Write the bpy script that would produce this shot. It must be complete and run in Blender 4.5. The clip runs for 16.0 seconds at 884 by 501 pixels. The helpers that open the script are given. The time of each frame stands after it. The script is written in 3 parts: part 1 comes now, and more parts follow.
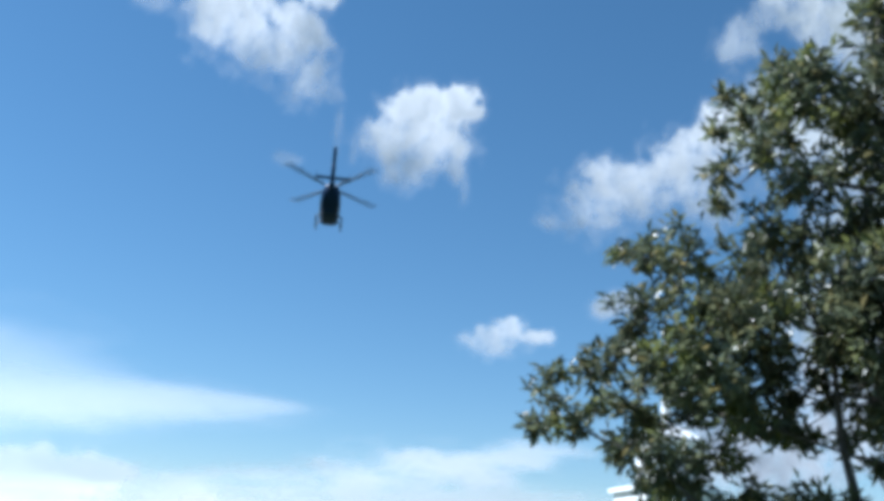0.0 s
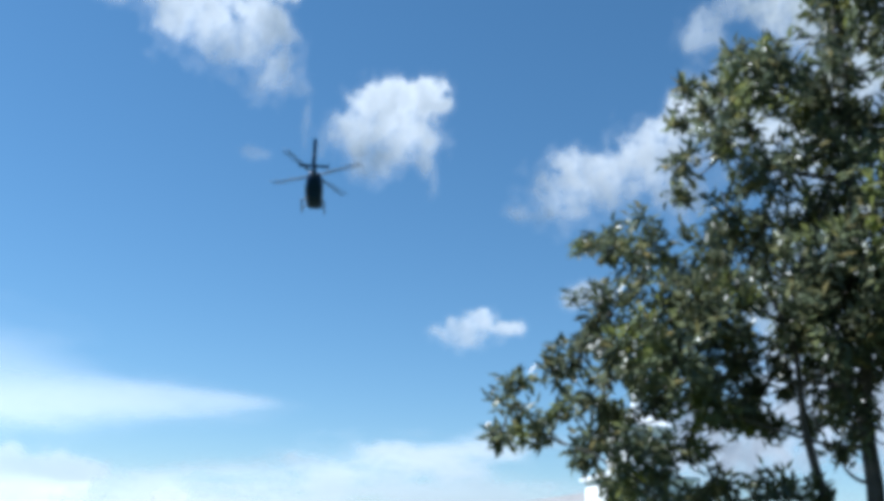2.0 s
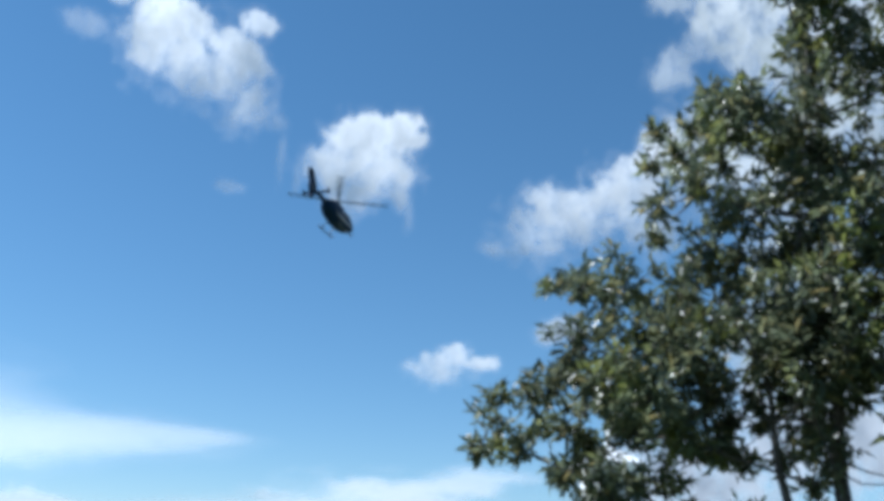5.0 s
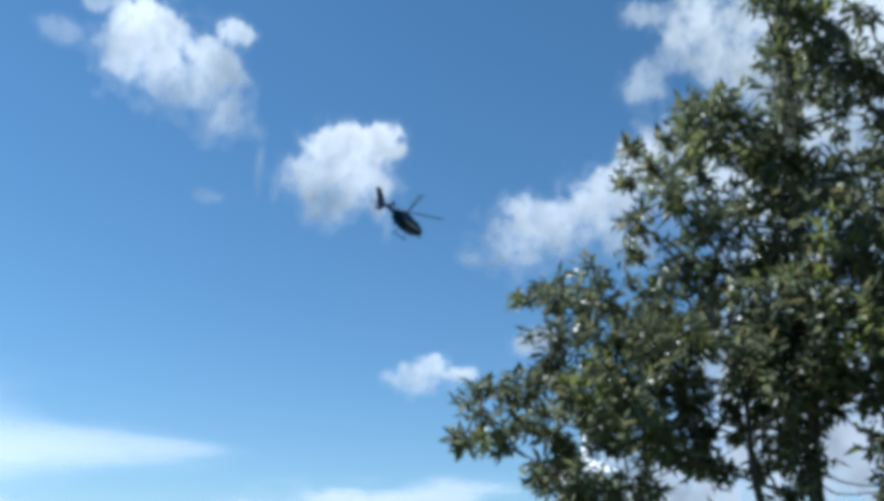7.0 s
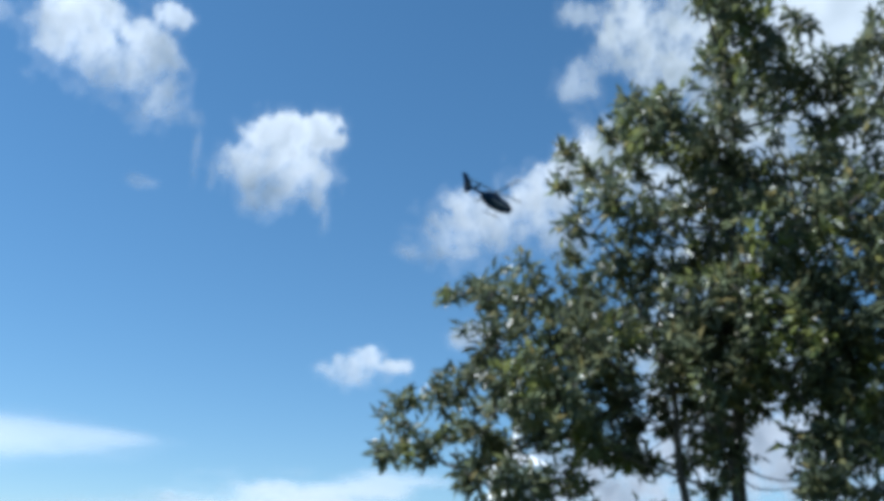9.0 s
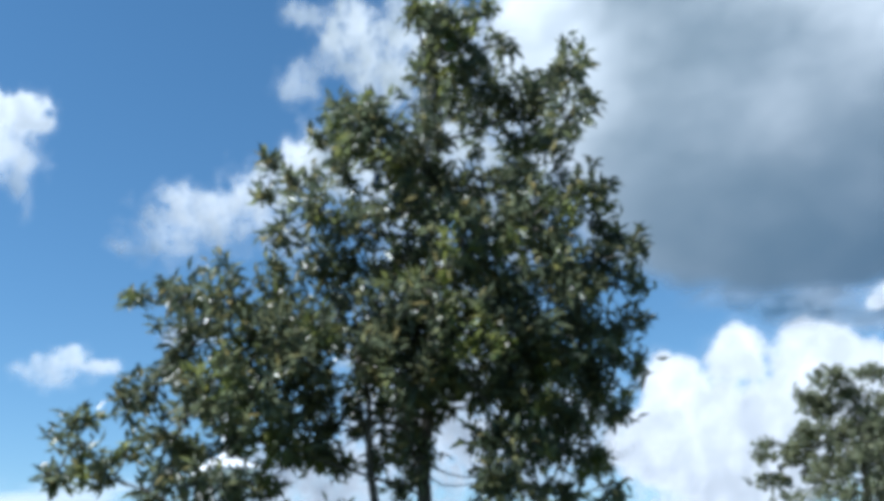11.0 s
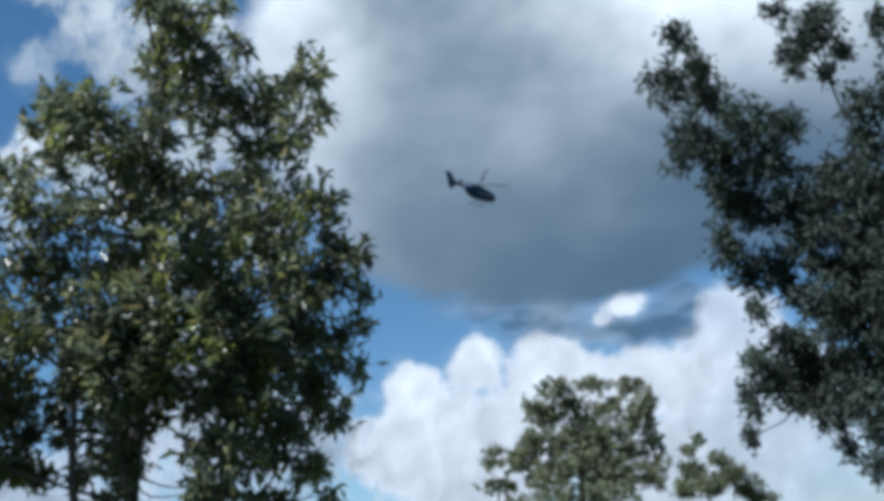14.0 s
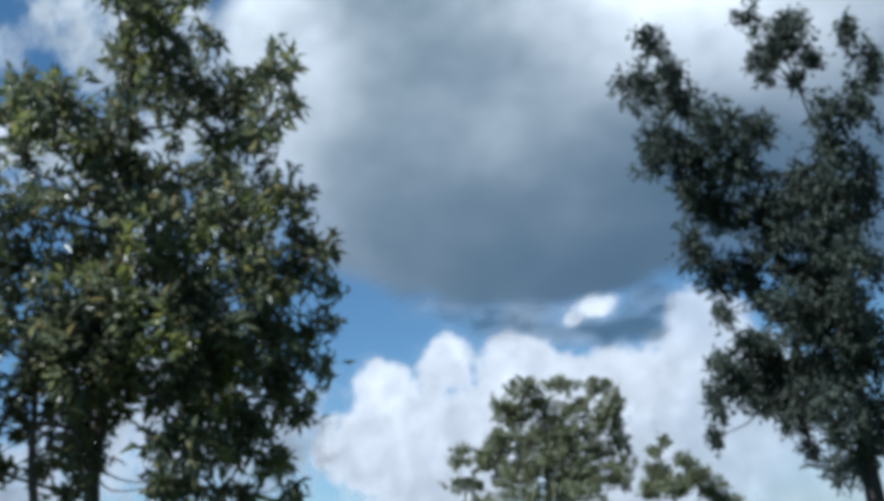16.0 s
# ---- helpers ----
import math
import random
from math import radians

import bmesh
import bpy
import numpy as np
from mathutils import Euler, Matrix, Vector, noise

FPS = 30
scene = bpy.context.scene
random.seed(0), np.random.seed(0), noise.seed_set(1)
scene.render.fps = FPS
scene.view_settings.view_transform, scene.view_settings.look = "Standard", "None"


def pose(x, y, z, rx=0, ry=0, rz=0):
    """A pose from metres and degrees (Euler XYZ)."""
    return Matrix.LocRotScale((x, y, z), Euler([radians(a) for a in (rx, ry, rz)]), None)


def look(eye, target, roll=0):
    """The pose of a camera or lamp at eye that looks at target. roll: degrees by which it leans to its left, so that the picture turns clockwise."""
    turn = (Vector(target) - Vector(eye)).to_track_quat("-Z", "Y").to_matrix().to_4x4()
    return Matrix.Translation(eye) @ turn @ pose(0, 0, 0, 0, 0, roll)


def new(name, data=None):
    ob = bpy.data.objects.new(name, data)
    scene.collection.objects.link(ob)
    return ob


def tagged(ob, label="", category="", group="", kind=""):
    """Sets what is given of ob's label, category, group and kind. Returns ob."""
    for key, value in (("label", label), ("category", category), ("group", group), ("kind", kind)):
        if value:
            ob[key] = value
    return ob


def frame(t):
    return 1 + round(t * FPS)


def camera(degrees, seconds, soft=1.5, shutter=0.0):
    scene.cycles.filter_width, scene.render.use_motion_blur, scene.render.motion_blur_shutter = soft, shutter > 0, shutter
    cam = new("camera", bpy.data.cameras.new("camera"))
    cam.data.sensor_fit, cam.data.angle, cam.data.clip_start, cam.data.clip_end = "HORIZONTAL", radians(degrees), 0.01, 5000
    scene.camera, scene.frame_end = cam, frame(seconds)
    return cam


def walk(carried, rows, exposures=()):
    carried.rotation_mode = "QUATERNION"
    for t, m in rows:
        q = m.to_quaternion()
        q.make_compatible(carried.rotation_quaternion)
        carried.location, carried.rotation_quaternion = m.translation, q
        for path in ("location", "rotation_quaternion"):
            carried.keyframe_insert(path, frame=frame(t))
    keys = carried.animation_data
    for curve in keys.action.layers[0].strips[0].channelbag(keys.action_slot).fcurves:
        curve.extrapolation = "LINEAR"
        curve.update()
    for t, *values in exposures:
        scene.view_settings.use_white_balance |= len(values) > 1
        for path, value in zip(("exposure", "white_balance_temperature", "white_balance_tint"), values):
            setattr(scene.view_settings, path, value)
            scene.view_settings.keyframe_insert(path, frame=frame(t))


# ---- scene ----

# ================= camera =================
# The film-maker stands still and turns: the camera swings at arm's length round the body.
cam = camera(49.0, 16.0, soft=5.1, shutter=0.13)
ARM, EYE = 0.85, 1.65
TURNS = [  # seconds, yaw, pitch, roll
    (0, 0.00, 18.00, -3.50), (0.5, -0.34, 17.58, -3.32), (1, -0.60, 17.65, -2.82), (1.5, -1.35, 17.33, -2.39),
    (2, -1.45, 17.63, -2.23), (2.5, -1.76, 17.75, -2.16), (3, -1.23, 17.54, -2.14), (3.5, -1.25, 17.76, -2.16),
    (4, -2.07, 18.96, -2.37), (4.2, -2.55, 19.40, -2.20), (6.5, -3.43, 20.02, -1.91), (7, -4.25, 20.39, -1.77),
    (7.5, -3.47, 20.65, -2.11), (8, -3.60, 20.49, -2.26), (8.2, -4.15, 20.16, -2.24)]
TURNS += [
    (10.3, -17.40, 20.45, 0.40), (10.5, -19.05, 20.39, 0.95), (11, -24.20, 20.09, 1.98), (11.5, -30.57, 20.15, 2.98),
    (12, -35.52, 20.46, 3.76), (12.5, -37.59, 20.07, 4.32), (13, -38.07, 19.73, 4.60), (13.5, -39.05, 19.99, 4.92),
    (14, -38.86, 19.72, 4.49), (14.5, -39.53, 19.78, 4.19), (15, -39.78, 19.77, 4.42), (15.5, -40.30, 19.85, 4.23),
    (16, -40.79, 19.46, 3.95)]
walk(cam, [(t, pose(-ARM * math.sin(radians(yaw)), ARM * math.cos(radians(yaw)) - ARM, EYE, 90 + pitch, roll, yaw))
           for t, yaw, pitch, roll in TURNS],
     exposures=[(0, 0.97, 5420, 9), (10.4, 0.97, 5450, 9), (11.2, 1.12, 5500, 9), (12, 0.96, 5520, 9), (13, 0.81, 5540, 9), (16, 0.79, 5540, 9)])

# ================= light =================
SUN_AZ, SUN_EL = -84.0, 50.0          # degrees to the right of the first view; above the horizon
world = bpy.data.worlds.new("sky")
scene.world = world
world.use_nodes = True
wn = world.node_tree
sky = wn.nodes.new("ShaderNodeTexSky")
sky.sky_type, sky.sun_disc = "NISHITA", False
sky.sun_elevation, sky.sun_rotation = radians(SUN_EL), radians(SUN_AZ)
sky.altitude, sky.air_density, sky.dust_density, sky.ozone_density = 200, 1.0, 0.05, 2.0
wn.nodes["Background"].inputs["Strength"].default_value = 0.058
deep = wn.nodes.new("ShaderNodeHueSaturation")      # clear washed air after rain: a deeper blue
deep.inputs["Saturation"].default_value, deep.inputs["Hue"].default_value = 1.11, 0.488
wn.links.new(sky.outputs[0], deep.inputs["Color"])
wn.links.new(deep.outputs[0], wn.nodes["Background"].inputs["Color"])


def bearing(az, el, d=1.0):
    """The point at d metres in a direction: degrees to the right of +y, degrees above the horizon."""
    a, e = radians(az), radians(el)
    return Vector((math.sin(a) * math.cos(e), math.cos(a) * math.cos(e), math.sin(e))) * d


sun = new("sun", bpy.data.lights.new("sun", "SUN"))
sun.data.energy, sun.data.angle, sun.data.color = 5.0, radians(0.6), (1.0, 0.95, 0.87)
sun.matrix_world = look(bearing(SUN_AZ, SUN_EL, 100), (0, 0, 0))


# ================= materials =================
def nodes_of(name):
    m = bpy.data.materials.new(name)
    m.use_nodes = True
    return m, m.node_tree.nodes, m.node_tree.links, m.node_tree.nodes["Principled BSDF"]


def ramp(nodes, stops):
    r = nodes.new("ShaderNodeValToRGB")
    while len(r.color_ramp.elements) < len(stops):
        r.color_ramp.elements.new(0.5)
    for e, (p, c) in zip(r.color_ramp.elements, stops):
        e.position, e.color = p, (*c, 1)
    return r


def surface(name, low, high, rough=0.7, metal=0.0, scale=4.0, fine=60.0, bump=0.2, coat=0.0):
    """A plain surface whose colour drifts between two tones at two scales, with fine relief."""
    m, n, l, p = nodes_of(name)
    tc = n.new("ShaderNodeTexCoord")
    a, b = n.new("ShaderNodeTexNoise"), n.new("ShaderNodeTexNoise")
    a.inputs["Scale"].default_value, b.inputs["Scale"].default_value = scale, fine
    a.inputs["Detail"].default_value = 5
    add = n.new("ShaderNodeMath")
    add.operation = "MULTIPLY_ADD"
    add.inputs[1].default_value = 0.35
    r = ramp(n, [(0.35, low), (0.85, high)])
    l.new(tc.outputs["Object"], a.inputs["Vector"]), l.new(tc.outputs["Object"], b.inputs["Vector"])
    l.new(b.outputs["Fac"], add.inputs[0]), l.new(a.outputs["Fac"], add.inputs[2])
    l.new(add.outputs[0], r.inputs[0]), l.new(r.outputs[0], p.inputs["Base Color"])
    bp = n.new("ShaderNodeBump")
    bp.inputs["Strength"].default_value, bp.inputs["Distance"].default_value = bump, 0.01
    l.new(b.outputs["Fac"], bp.inputs["Height"]), l.new(bp.outputs[0], p.inputs["Normal"])
    p.inputs["Roughness"].default_value, p.inputs["Metallic"].default_value = rough, metal
    p.inputs["Coat Weight"].default_value = coat
    return m


def leaf_material(name, tones, gloss=0.42, through_light=0.3, sprigs=0.0):
    """Leaves: each one its own green, waxy above, letting some light through."""
    m, n, l, p = nodes_of(name)
    geo = n.new("ShaderNodeNewGeometry")
    r = ramp(n, tones)
    l.new(geo.outputs["Random Per Island"], r.inputs[0])
    noise_tex = n.new("ShaderNodeTexNoise")
    noise_tex.inputs["Scale"].default_value = 1.1
    tc = n.new("ShaderNodeTexCoord")
    l.new(tc.outputs["Object"], noise_tex.inputs["Vector"])
    hue = n.new("ShaderNodeHueSaturation")
    rng = n.new("ShaderNodeMapRange")
    rng.inputs["From Min"].default_value, rng.inputs["From Max"].default_value = 0.36, 0.66
    rng.inputs["To Min"].default_value, rng.inputs["To Max"].default_value = 0.84, 1.5
    l.new(noise_tex.outputs["Fac"], rng.inputs["Value"]), l.new(rng.outputs[0], hue.inputs["Value"])
    patch, young, tone = n.new("ShaderNodeTexNoise"), n.new("ShaderNodeMapRange"), n.new("ShaderNodeMix")
    patch.inputs["Scale"].default_value = 1.7
    shift = n.new("ShaderNodeVectorMath")
    shift.inputs[1].default_value = (7.3, 2.1, 4.4)
    l.new(tc.outputs["Object"], shift.inputs[0]), l.new(shift.outputs[0], patch.inputs["Vector"])
    young.inputs["From Min"].default_value, young.inputs["From Max"].default_value = 0.54, 0.68
    young.inputs["To Max"].default_value = sprigs
    l.new(patch.outputs["Fac"], young.inputs["Value"]), l.new(young.outputs[0], tone.inputs["Factor"])
    tone.data_type = "RGBA"
    tone.inputs[7].default_value = (0.12, 0.145, 0.02, 1)
    l.new(r.outputs[0], tone.inputs[6]), l.new(tone.outputs[2], hue.inputs["Color"]), l.new(hue.outputs[0], p.inputs["Base Color"])
    p.inputs["Roughness"].default_value = gloss
    tr = n.new("ShaderNodeBsdfTranslucent")
    bright = n.new("ShaderNodeHueSaturation")
    bright.inputs["Hue"].default_value, bright.inputs["Value"].default_value = 0.48, 1.5
    l.new(hue.outputs[0], bright.inputs["Color"]), l.new(bright.outputs[0], tr.inputs["Color"])
    mix = n.new("ShaderNodeMixShader")
    mix.inputs[0].default_value = through_light
    l.new(p.outputs[0], mix.inputs[1]), l.new(tr.outputs[0], mix.inputs[2])
    l.new(mix.outputs[0], n["Material Output"].inputs["Surface"])
    return m


def cloud_material(name):
    """Water droplets: opaque where the cloud is dense, sunlight seeps through. The thick value puts the cloud's shade
    into the colour.
    """
    m, n, l, p = nodes_of(name)
    n.remove(p)
    dense, thick = n.new("ShaderNodeAttribute"), n.new("ShaderNodeAttribute")
    dense.attribute_name, thick.attribute_name = "dense", "thick"
    dif, tra, clear = n.new("ShaderNodeBsdfDiffuse"), n.new("ShaderNodeBsdfTranslucent"), n.new("ShaderNodeBsdfTransparent")
    dif.inputs["Color"].default_value = (0.93, 0.918, 0.935, 1)
    # shade as colour: white droplets turn dark blue-grey as thick rises
    r = ramp(n, [(0.0, (0.95, 0.95, 0.95)), (1.0, (0.04, 0.085, 0.145))])
    l.new(thick.outputs["Fac"], r.inputs[0]), l.new(r.outputs[0], tra.inputs["Color"])
    a, b = n.new("ShaderNodeMixShader"), n.new("ShaderNodeMixShader")
    a.inputs[0].default_value = 0.55
    l.new(dif.outputs[0], a.inputs[1]), l.new(tra.outputs[0], a.inputs[2])
    l.new(dense.outputs["Fac"], b.inputs[0]), l.new(clear.outputs[0], b.inputs[1]), l.new(a.outputs[0], b.inputs[2])
    l.new(b.outputs[0], n["Material Output"].inputs["Surface"])
    return m


CLOUD = cloud_material("cloud droplets")
BARK = surface("grey-brown bark", (0.03, 0.026, 0.022), (0.09, 0.078, 0.066), 0.9, scale=6, fine=40, bump=0.8)
# darker copy of BARK: the backlit tree's shade is put into the colour
SHADED_BARK = surface("bark darkened by shade", (0.012, 0.011, 0.010), (0.035, 0.031, 0.028), 0.95, scale=6, fine=40, bump=0.8)
GRASS = surface("mown grass", (0.03, 0.045, 0.018), (0.06, 0.08, 0.035), 0.9, scale=0.3, fine=14, bump=0.6)
OAK = leaf_material("oak leaves", [(0.0, (0.044, 0.058, 0.039)), (0.5, (0.074, 0.091, 0.054)), (0.85, (0.112, 0.120, 0.060)),
                                   (1.0, (0.16, 0.14, 0.05))], 0.28, 0.46, 0.65)
# leaf colour lowered to carry the shade on the backlit tree
SHADED_LEAF = leaf_material("leaves darkened by shade", [(0.0, (0.020, 0.029, 0.023)), (0.6, (0.034, 0.045, 0.034)), (1.0, (0.048, 0.061, 0.043))],
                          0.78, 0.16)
SHADED_LEAF.node_tree.nodes["Principled BSDF"].inputs["Specular IOR Level"].default_value = 0.3
FAR_LEAF = leaf_material("far leaves", [(0.0, (0.075, 0.090, 0.052)), (0.6, (0.115, 0.130, 0.072)), (1.0, (0.16, 0.17, 0.095))], 0.55, 0.42)
PAINT_DARK = surface("dark blue aircraft paint", (0.006, 0.018, 0.046), (0.012, 0.030, 0.072), 0.5, scale=1, fine=15, bump=0.02)
PAINT_DARK.node_tree.nodes["Principled BSDF"].inputs["Specular IOR Level"].default_value = 0.05
# pale tone that stands in for sunlight along the cabin's side
LIT_EDGE = surface("pale sunlit edge colour", (0.10, 0.11, 0.115), (0.15, 0.16, 0.165), 0.3, scale=1, fine=15, bump=0.02, coat=0.5)
METAL = surface("dull grey metal", (0.10, 0.10, 0.11), (0.18, 0.18, 0.19), 0.45, 0.7, scale=3, fine=40, bump=0.05)
BLADE_GREY = surface("rotor blade grey", (0.045, 0.047, 0.05), (0.07, 0.072, 0.075), 0.5, scale=2, fine=30, bump=0.03)
RUBBER = surface("black rubber", (0.012, 0.012, 0.012), (0.03, 0.03, 0.03), 0.8, scale=5, fine=50, bump=0.1)
STUCCO = surface("white stucco", (0.72, 0.72, 0.70), (0.84, 0.84, 0.82), 0.85, scale=0.8, fine=90, bump=0.4)
TRIM = surface("white painted trim", (0.76, 0.76, 0.75), (0.86, 0.86, 0.85), 0.5, scale=2, fine=60, bump=0.05)
SHINGLE = surface("grey roof shingles", (0.12, 0.115, 0.11), (0.24, 0.23, 0.22), 0.9, scale=2, fine=40, bump=0.5)


def glass_material(name, tint):
    m, n, l, p = nodes_of(name)
    p.inputs["Base Color"].default_value = (*tint, 1)
    p.inputs["Roughness"].default_value = 0.04
    p.inputs["Transmission Weight"].default_value = 0.6
    p.inputs["IOR"].default_value = 1.45
    return m


GLASS = glass_material("tinted window glass", (0.08, 0.10, 0.12))


# ================= building helpers =================
def part(name, bm, material, parent=None, label="", smooth=False, kind=""):
    me = bpy.data.meshes.new(name)
    bm.to_mesh(me)
    bm.free()
    me.materials.append(material)
    if smooth:
        me.polygons.foreach_set("use_smooth", [True] * len(me.polygons))
    ob = new(name, me)
    ob.parent = parent
    return tagged(ob, label, kind=kind)


def mesh_part(name, verts, faces, material, parent=None, label="", smooth=False, kind=""):
    me = bpy.data.meshes.new(name)
    me.from_pydata(verts, [], faces)
    me.materials.append(material)
    if smooth:
        me.polygons.foreach_set("use_smooth", [True] * len(me.polygons))
    me.update()
    ob = new(name, me)
    ob.parent = parent
    return tagged(ob, label, kind=kind)


def box(bm, lo, hi, bevel=0.0):
    made = bmesh.ops.create_cube(bm, size=1.0)["verts"]
    for v in made:
        v.co = Vector([lo[i] + (v.co[i] + 0.5) * (hi[i] - lo[i]) for i in range(3)])
    if bevel:
        edges = {e for v in made for e in v.link_edges}
        bmesh.ops.bevel(bm, geom=list(edges), offset=bevel, segments=2, affect="EDGES", profile=0.6)
    return bm


def tube(bm, path, radii, sides=8, close=True):
    """A round bar along a path, with a radius at each point."""
    rings = []
    for i, p in enumerate(path):
        p = Vector(p)
        d = (Vector(path[min(i + 1, len(path) - 1)]) - Vector(path[max(i - 1, 0)])).normalized()
        u = d.orthogonal().normalized() if i == 0 else (u - d * u.dot(d)).normalized()
        w = d.cross(u)
        rings.append([bm.verts.new(p + (u * math.cos(k * math.tau / sides) + w * math.sin(k * math.tau / sides)) * radii[i])
                      for k in range(sides)])
    for a, b in zip(rings, rings[1:]):
        for k in range(sides):
            bm.faces.new((a[k], a[(k + 1) % sides], b[(k + 1) % sides], b[k]))
    if close:
        bm.faces.new(rings[0][::-1]), bm.faces.new(rings[-1])
    return bm


def loft(bm, sections, sides=20, power=2.6):
    """A body along y through rounded sections (y, middle z, half width, half height)."""
    rings = []
    for y, z, w, h in sections:
        ring = []
        for k in range(sides):
            a = k * math.tau / sides
            c, s = math.cos(a), math.sin(a)
            ring.append(bm.verts.new((w * math.copysign(abs(c) ** (2 / power), c), y, z + h * math.copysign(abs(s) ** (2 / power), s))))
        rings.append(ring)
    for a, b in zip(rings, rings[1:]):
        for k in range(sides):
            bm.faces.new((a[k], b[k], b[(k + 1) % sides], a[(k + 1) % sides]))
    bm.faces.new(rings[0]), bm.faces.new(rings[-1][::-1])
    return bm


def plate(bm, outline, x0, x1):
    """A flat plate in the y-z plane from x0 to x1."""
    a = [bm.verts.new((x0, y, z)) for y, z in outline]
    b = [bm.verts.new((x1, y, z)) for y, z in outline]
    n = len(outline)
    bm.faces.new(a[::-1]), bm.faces.new(b)
    for i in range(n):
        bm.faces.new((a[i], a[(i + 1) % n], b[(i + 1) % n], b[i]))
    return bm


def empty(name, m, label, category, group=""):
    ob = new(name)
    ob.matrix_world = m
    return tagged(ob, label, category, group)


# ================= ground =================
def ground():
    verts, faces = [], []
    steps = [-2400, -900, -300, -120, -60, -40] + list(range(-30, 31, 3)) + [40, 60, 120, 300, 900, 2400]
    for y in steps:
        for x in steps:
            far = min(1.0, math.hypot(x, y) / 60)
            verts.append((x, y, 0.25 * far * noise.noise((x * 0.03, y * 0.03, 4.0))))
    n = len(steps)
    for j in range(n - 1):
        for i in range(n - 1):
            a = j * n + i
            faces.append((a, a + 1, a + n + 1, a + n))
    tagged(mesh_part("ground", verts, faces, GRASS, smooth=True), "short green lawn reaching to the horizon", "ground", kind="structure")


ground()

# ================= clouds =================
FAR = 2600.0


def cloud(blobs, label, seed, soft=1.6, rough=0.66, grain=0.9, step=0.11, thick=0.42, cover=0.97, relief=2.0, lean=0.0, far=FAR, heavy=None, stretch=1.0, fine=0.75, sag=0.0, mottle=0.2):
    """A cloud as a billowing shell. blobs: bearing, height, half width, half height (degrees), density.
    lean: how far the shell slopes back towards its top; thick: shade put into the colour;
    sag: a more frayed underside with more of that shade."""
    a0, a1 = min(b[0] - 2 * b[2] for b in blobs), max(b[0] + 2 * b[2] for b in blobs)
    e0, e1 = min(b[1] - 2 * b[3] for b in blobs), max(b[1] + 2 * b[3] for b in blobs)
    e0 = max(e0, 0.6)
    na, ne = max(8, int((a1 - a0) / step)), max(8, int((e1 - e0) / step))
    az, el = np.meshgrid(np.linspace(a0, a1, na), np.linspace(e0, e1, ne))
    az, el = az.ravel(), el.ravel()
    field = lambda g, z, h, o: np.array([noise.fractal((x * g / stretch, y * g, z), h, 2.1, o) for x, y in zip(az, el)])
    wob, big = field(grain, seed, fine, 6), field(grain * 0.4, seed + 9, 1.0, 3)
    puff = np.abs(field(grain * 0.6, seed + 31, 1.1, 3))
    total, weight = np.zeros(len(az)), np.zeros(len(az))
    for ba, be, ra, re, w in blobs:
        q = 1 - ((az - ba) / ra) ** 2 - ((el - be) / re) ** 2
        k = np.exp(3.5 * np.maximum(q, -6))
        total += k
        weight += k * w
    body = np.log(total) / 3.5 + rough * wob + 0.3 * rough * big
    down = np.clip((0.5 * (e0 + e1) - el) / (0.3 * (e1 - e0)), -1, 1) * sag
    d = np.clip((body + 0.4) / (soft * (1 + 0.6 * down)), 0, 1)
    fringe = 0.26 * np.clip((body + 1.1 + 0.5 * wob) / 2.2, 0, 1) ** 1.5      # thin damp air round the cloud
    dense = np.maximum(d * d * (3 - 2 * d), fringe) * np.clip(weight / total, 0, 1) * cover
    bulge = np.sqrt(np.clip(body + 0.4, 0, 1.5))
    depth = far - relief * (1.5 * bulge - 0.5 * puff + 0.8 * big) + lean * far * np.radians(el - 0.5 * (e0 + e1))
    if heavy:                                   # a flat base at one height
        depth = 800 / np.sin(np.radians(el)) - relief * (0.6 * puff + 1.2 * big)
    # painted shade: billows darken by noise, most of all underneath
    cloud_shade = thick * np.clip(0.4 + 0.6 * bulge + 0.7 * big + mottle * wob, 0, 2) * (1 + 0.28 * down)
    if heavy:
        cloud_shade = np.tanh(1.75 * np.maximum(thick * heavy(az, el) + 0.18 * wob + 0.3 * big, 0))
    keep = dense.reshape(ne, na) > 0.004
    cell = keep[:-1, :-1] | keep[1:, :-1] | keep[:-1, 1:] | keep[1:, 1:]
    used, faces = {}, []
    for j, i in zip(*np.nonzero(cell)):
        quad = (j * na + i, j * na + i + 1, (j + 1) * na + i + 1, (j + 1) * na + i)
        faces.append([used.setdefault(int(q), len(used)) for q in quad])
    order = list(used)
    ob = mesh_part("cloud", [bearing(az[q], el[q], depth[q]) for q in order], faces, CLOUD, smooth=True)
    for key, values in (("dense", dense), ("thick", np.clip(cloud_shade, 0, 1))):
        ob.data.attributes.new(key, "FLOAT", "POINT").data.foreach_set("value", [float(values[q]) for q in order])
    return tagged(ob, label, "cloud", "clouds in the sky")


ragged_cloud = cloud([(-16.3, 31.1, 2.3, 1.7, 1), (-14.6, 29.3, 3.5, 2.3, 1), (-11.7, 28.8, 1.8, 2.0, 1), (-10.9, 27.1, 1.7, 1.5, 1),
       (-16.9, 29.6, 2.2, 1.7, 1), (-10.9, 31.8, 1.2, 0.75, 0.8), (-12.0, 30.6, 1.3, 0.9, 0.9), (-21.3, 30.1, 1.3, 0.7, 0.35), (-19.6, 31.9, 0.8, 0.5, 0.5)],
      "bright white ragged cumulus cloud in blue sky", 1.3, soft=1.8, rough=0.72, fine=0.75, sag=0.8, thick=0.44, lean=-0.3, relief=2.5, cover=0.93)
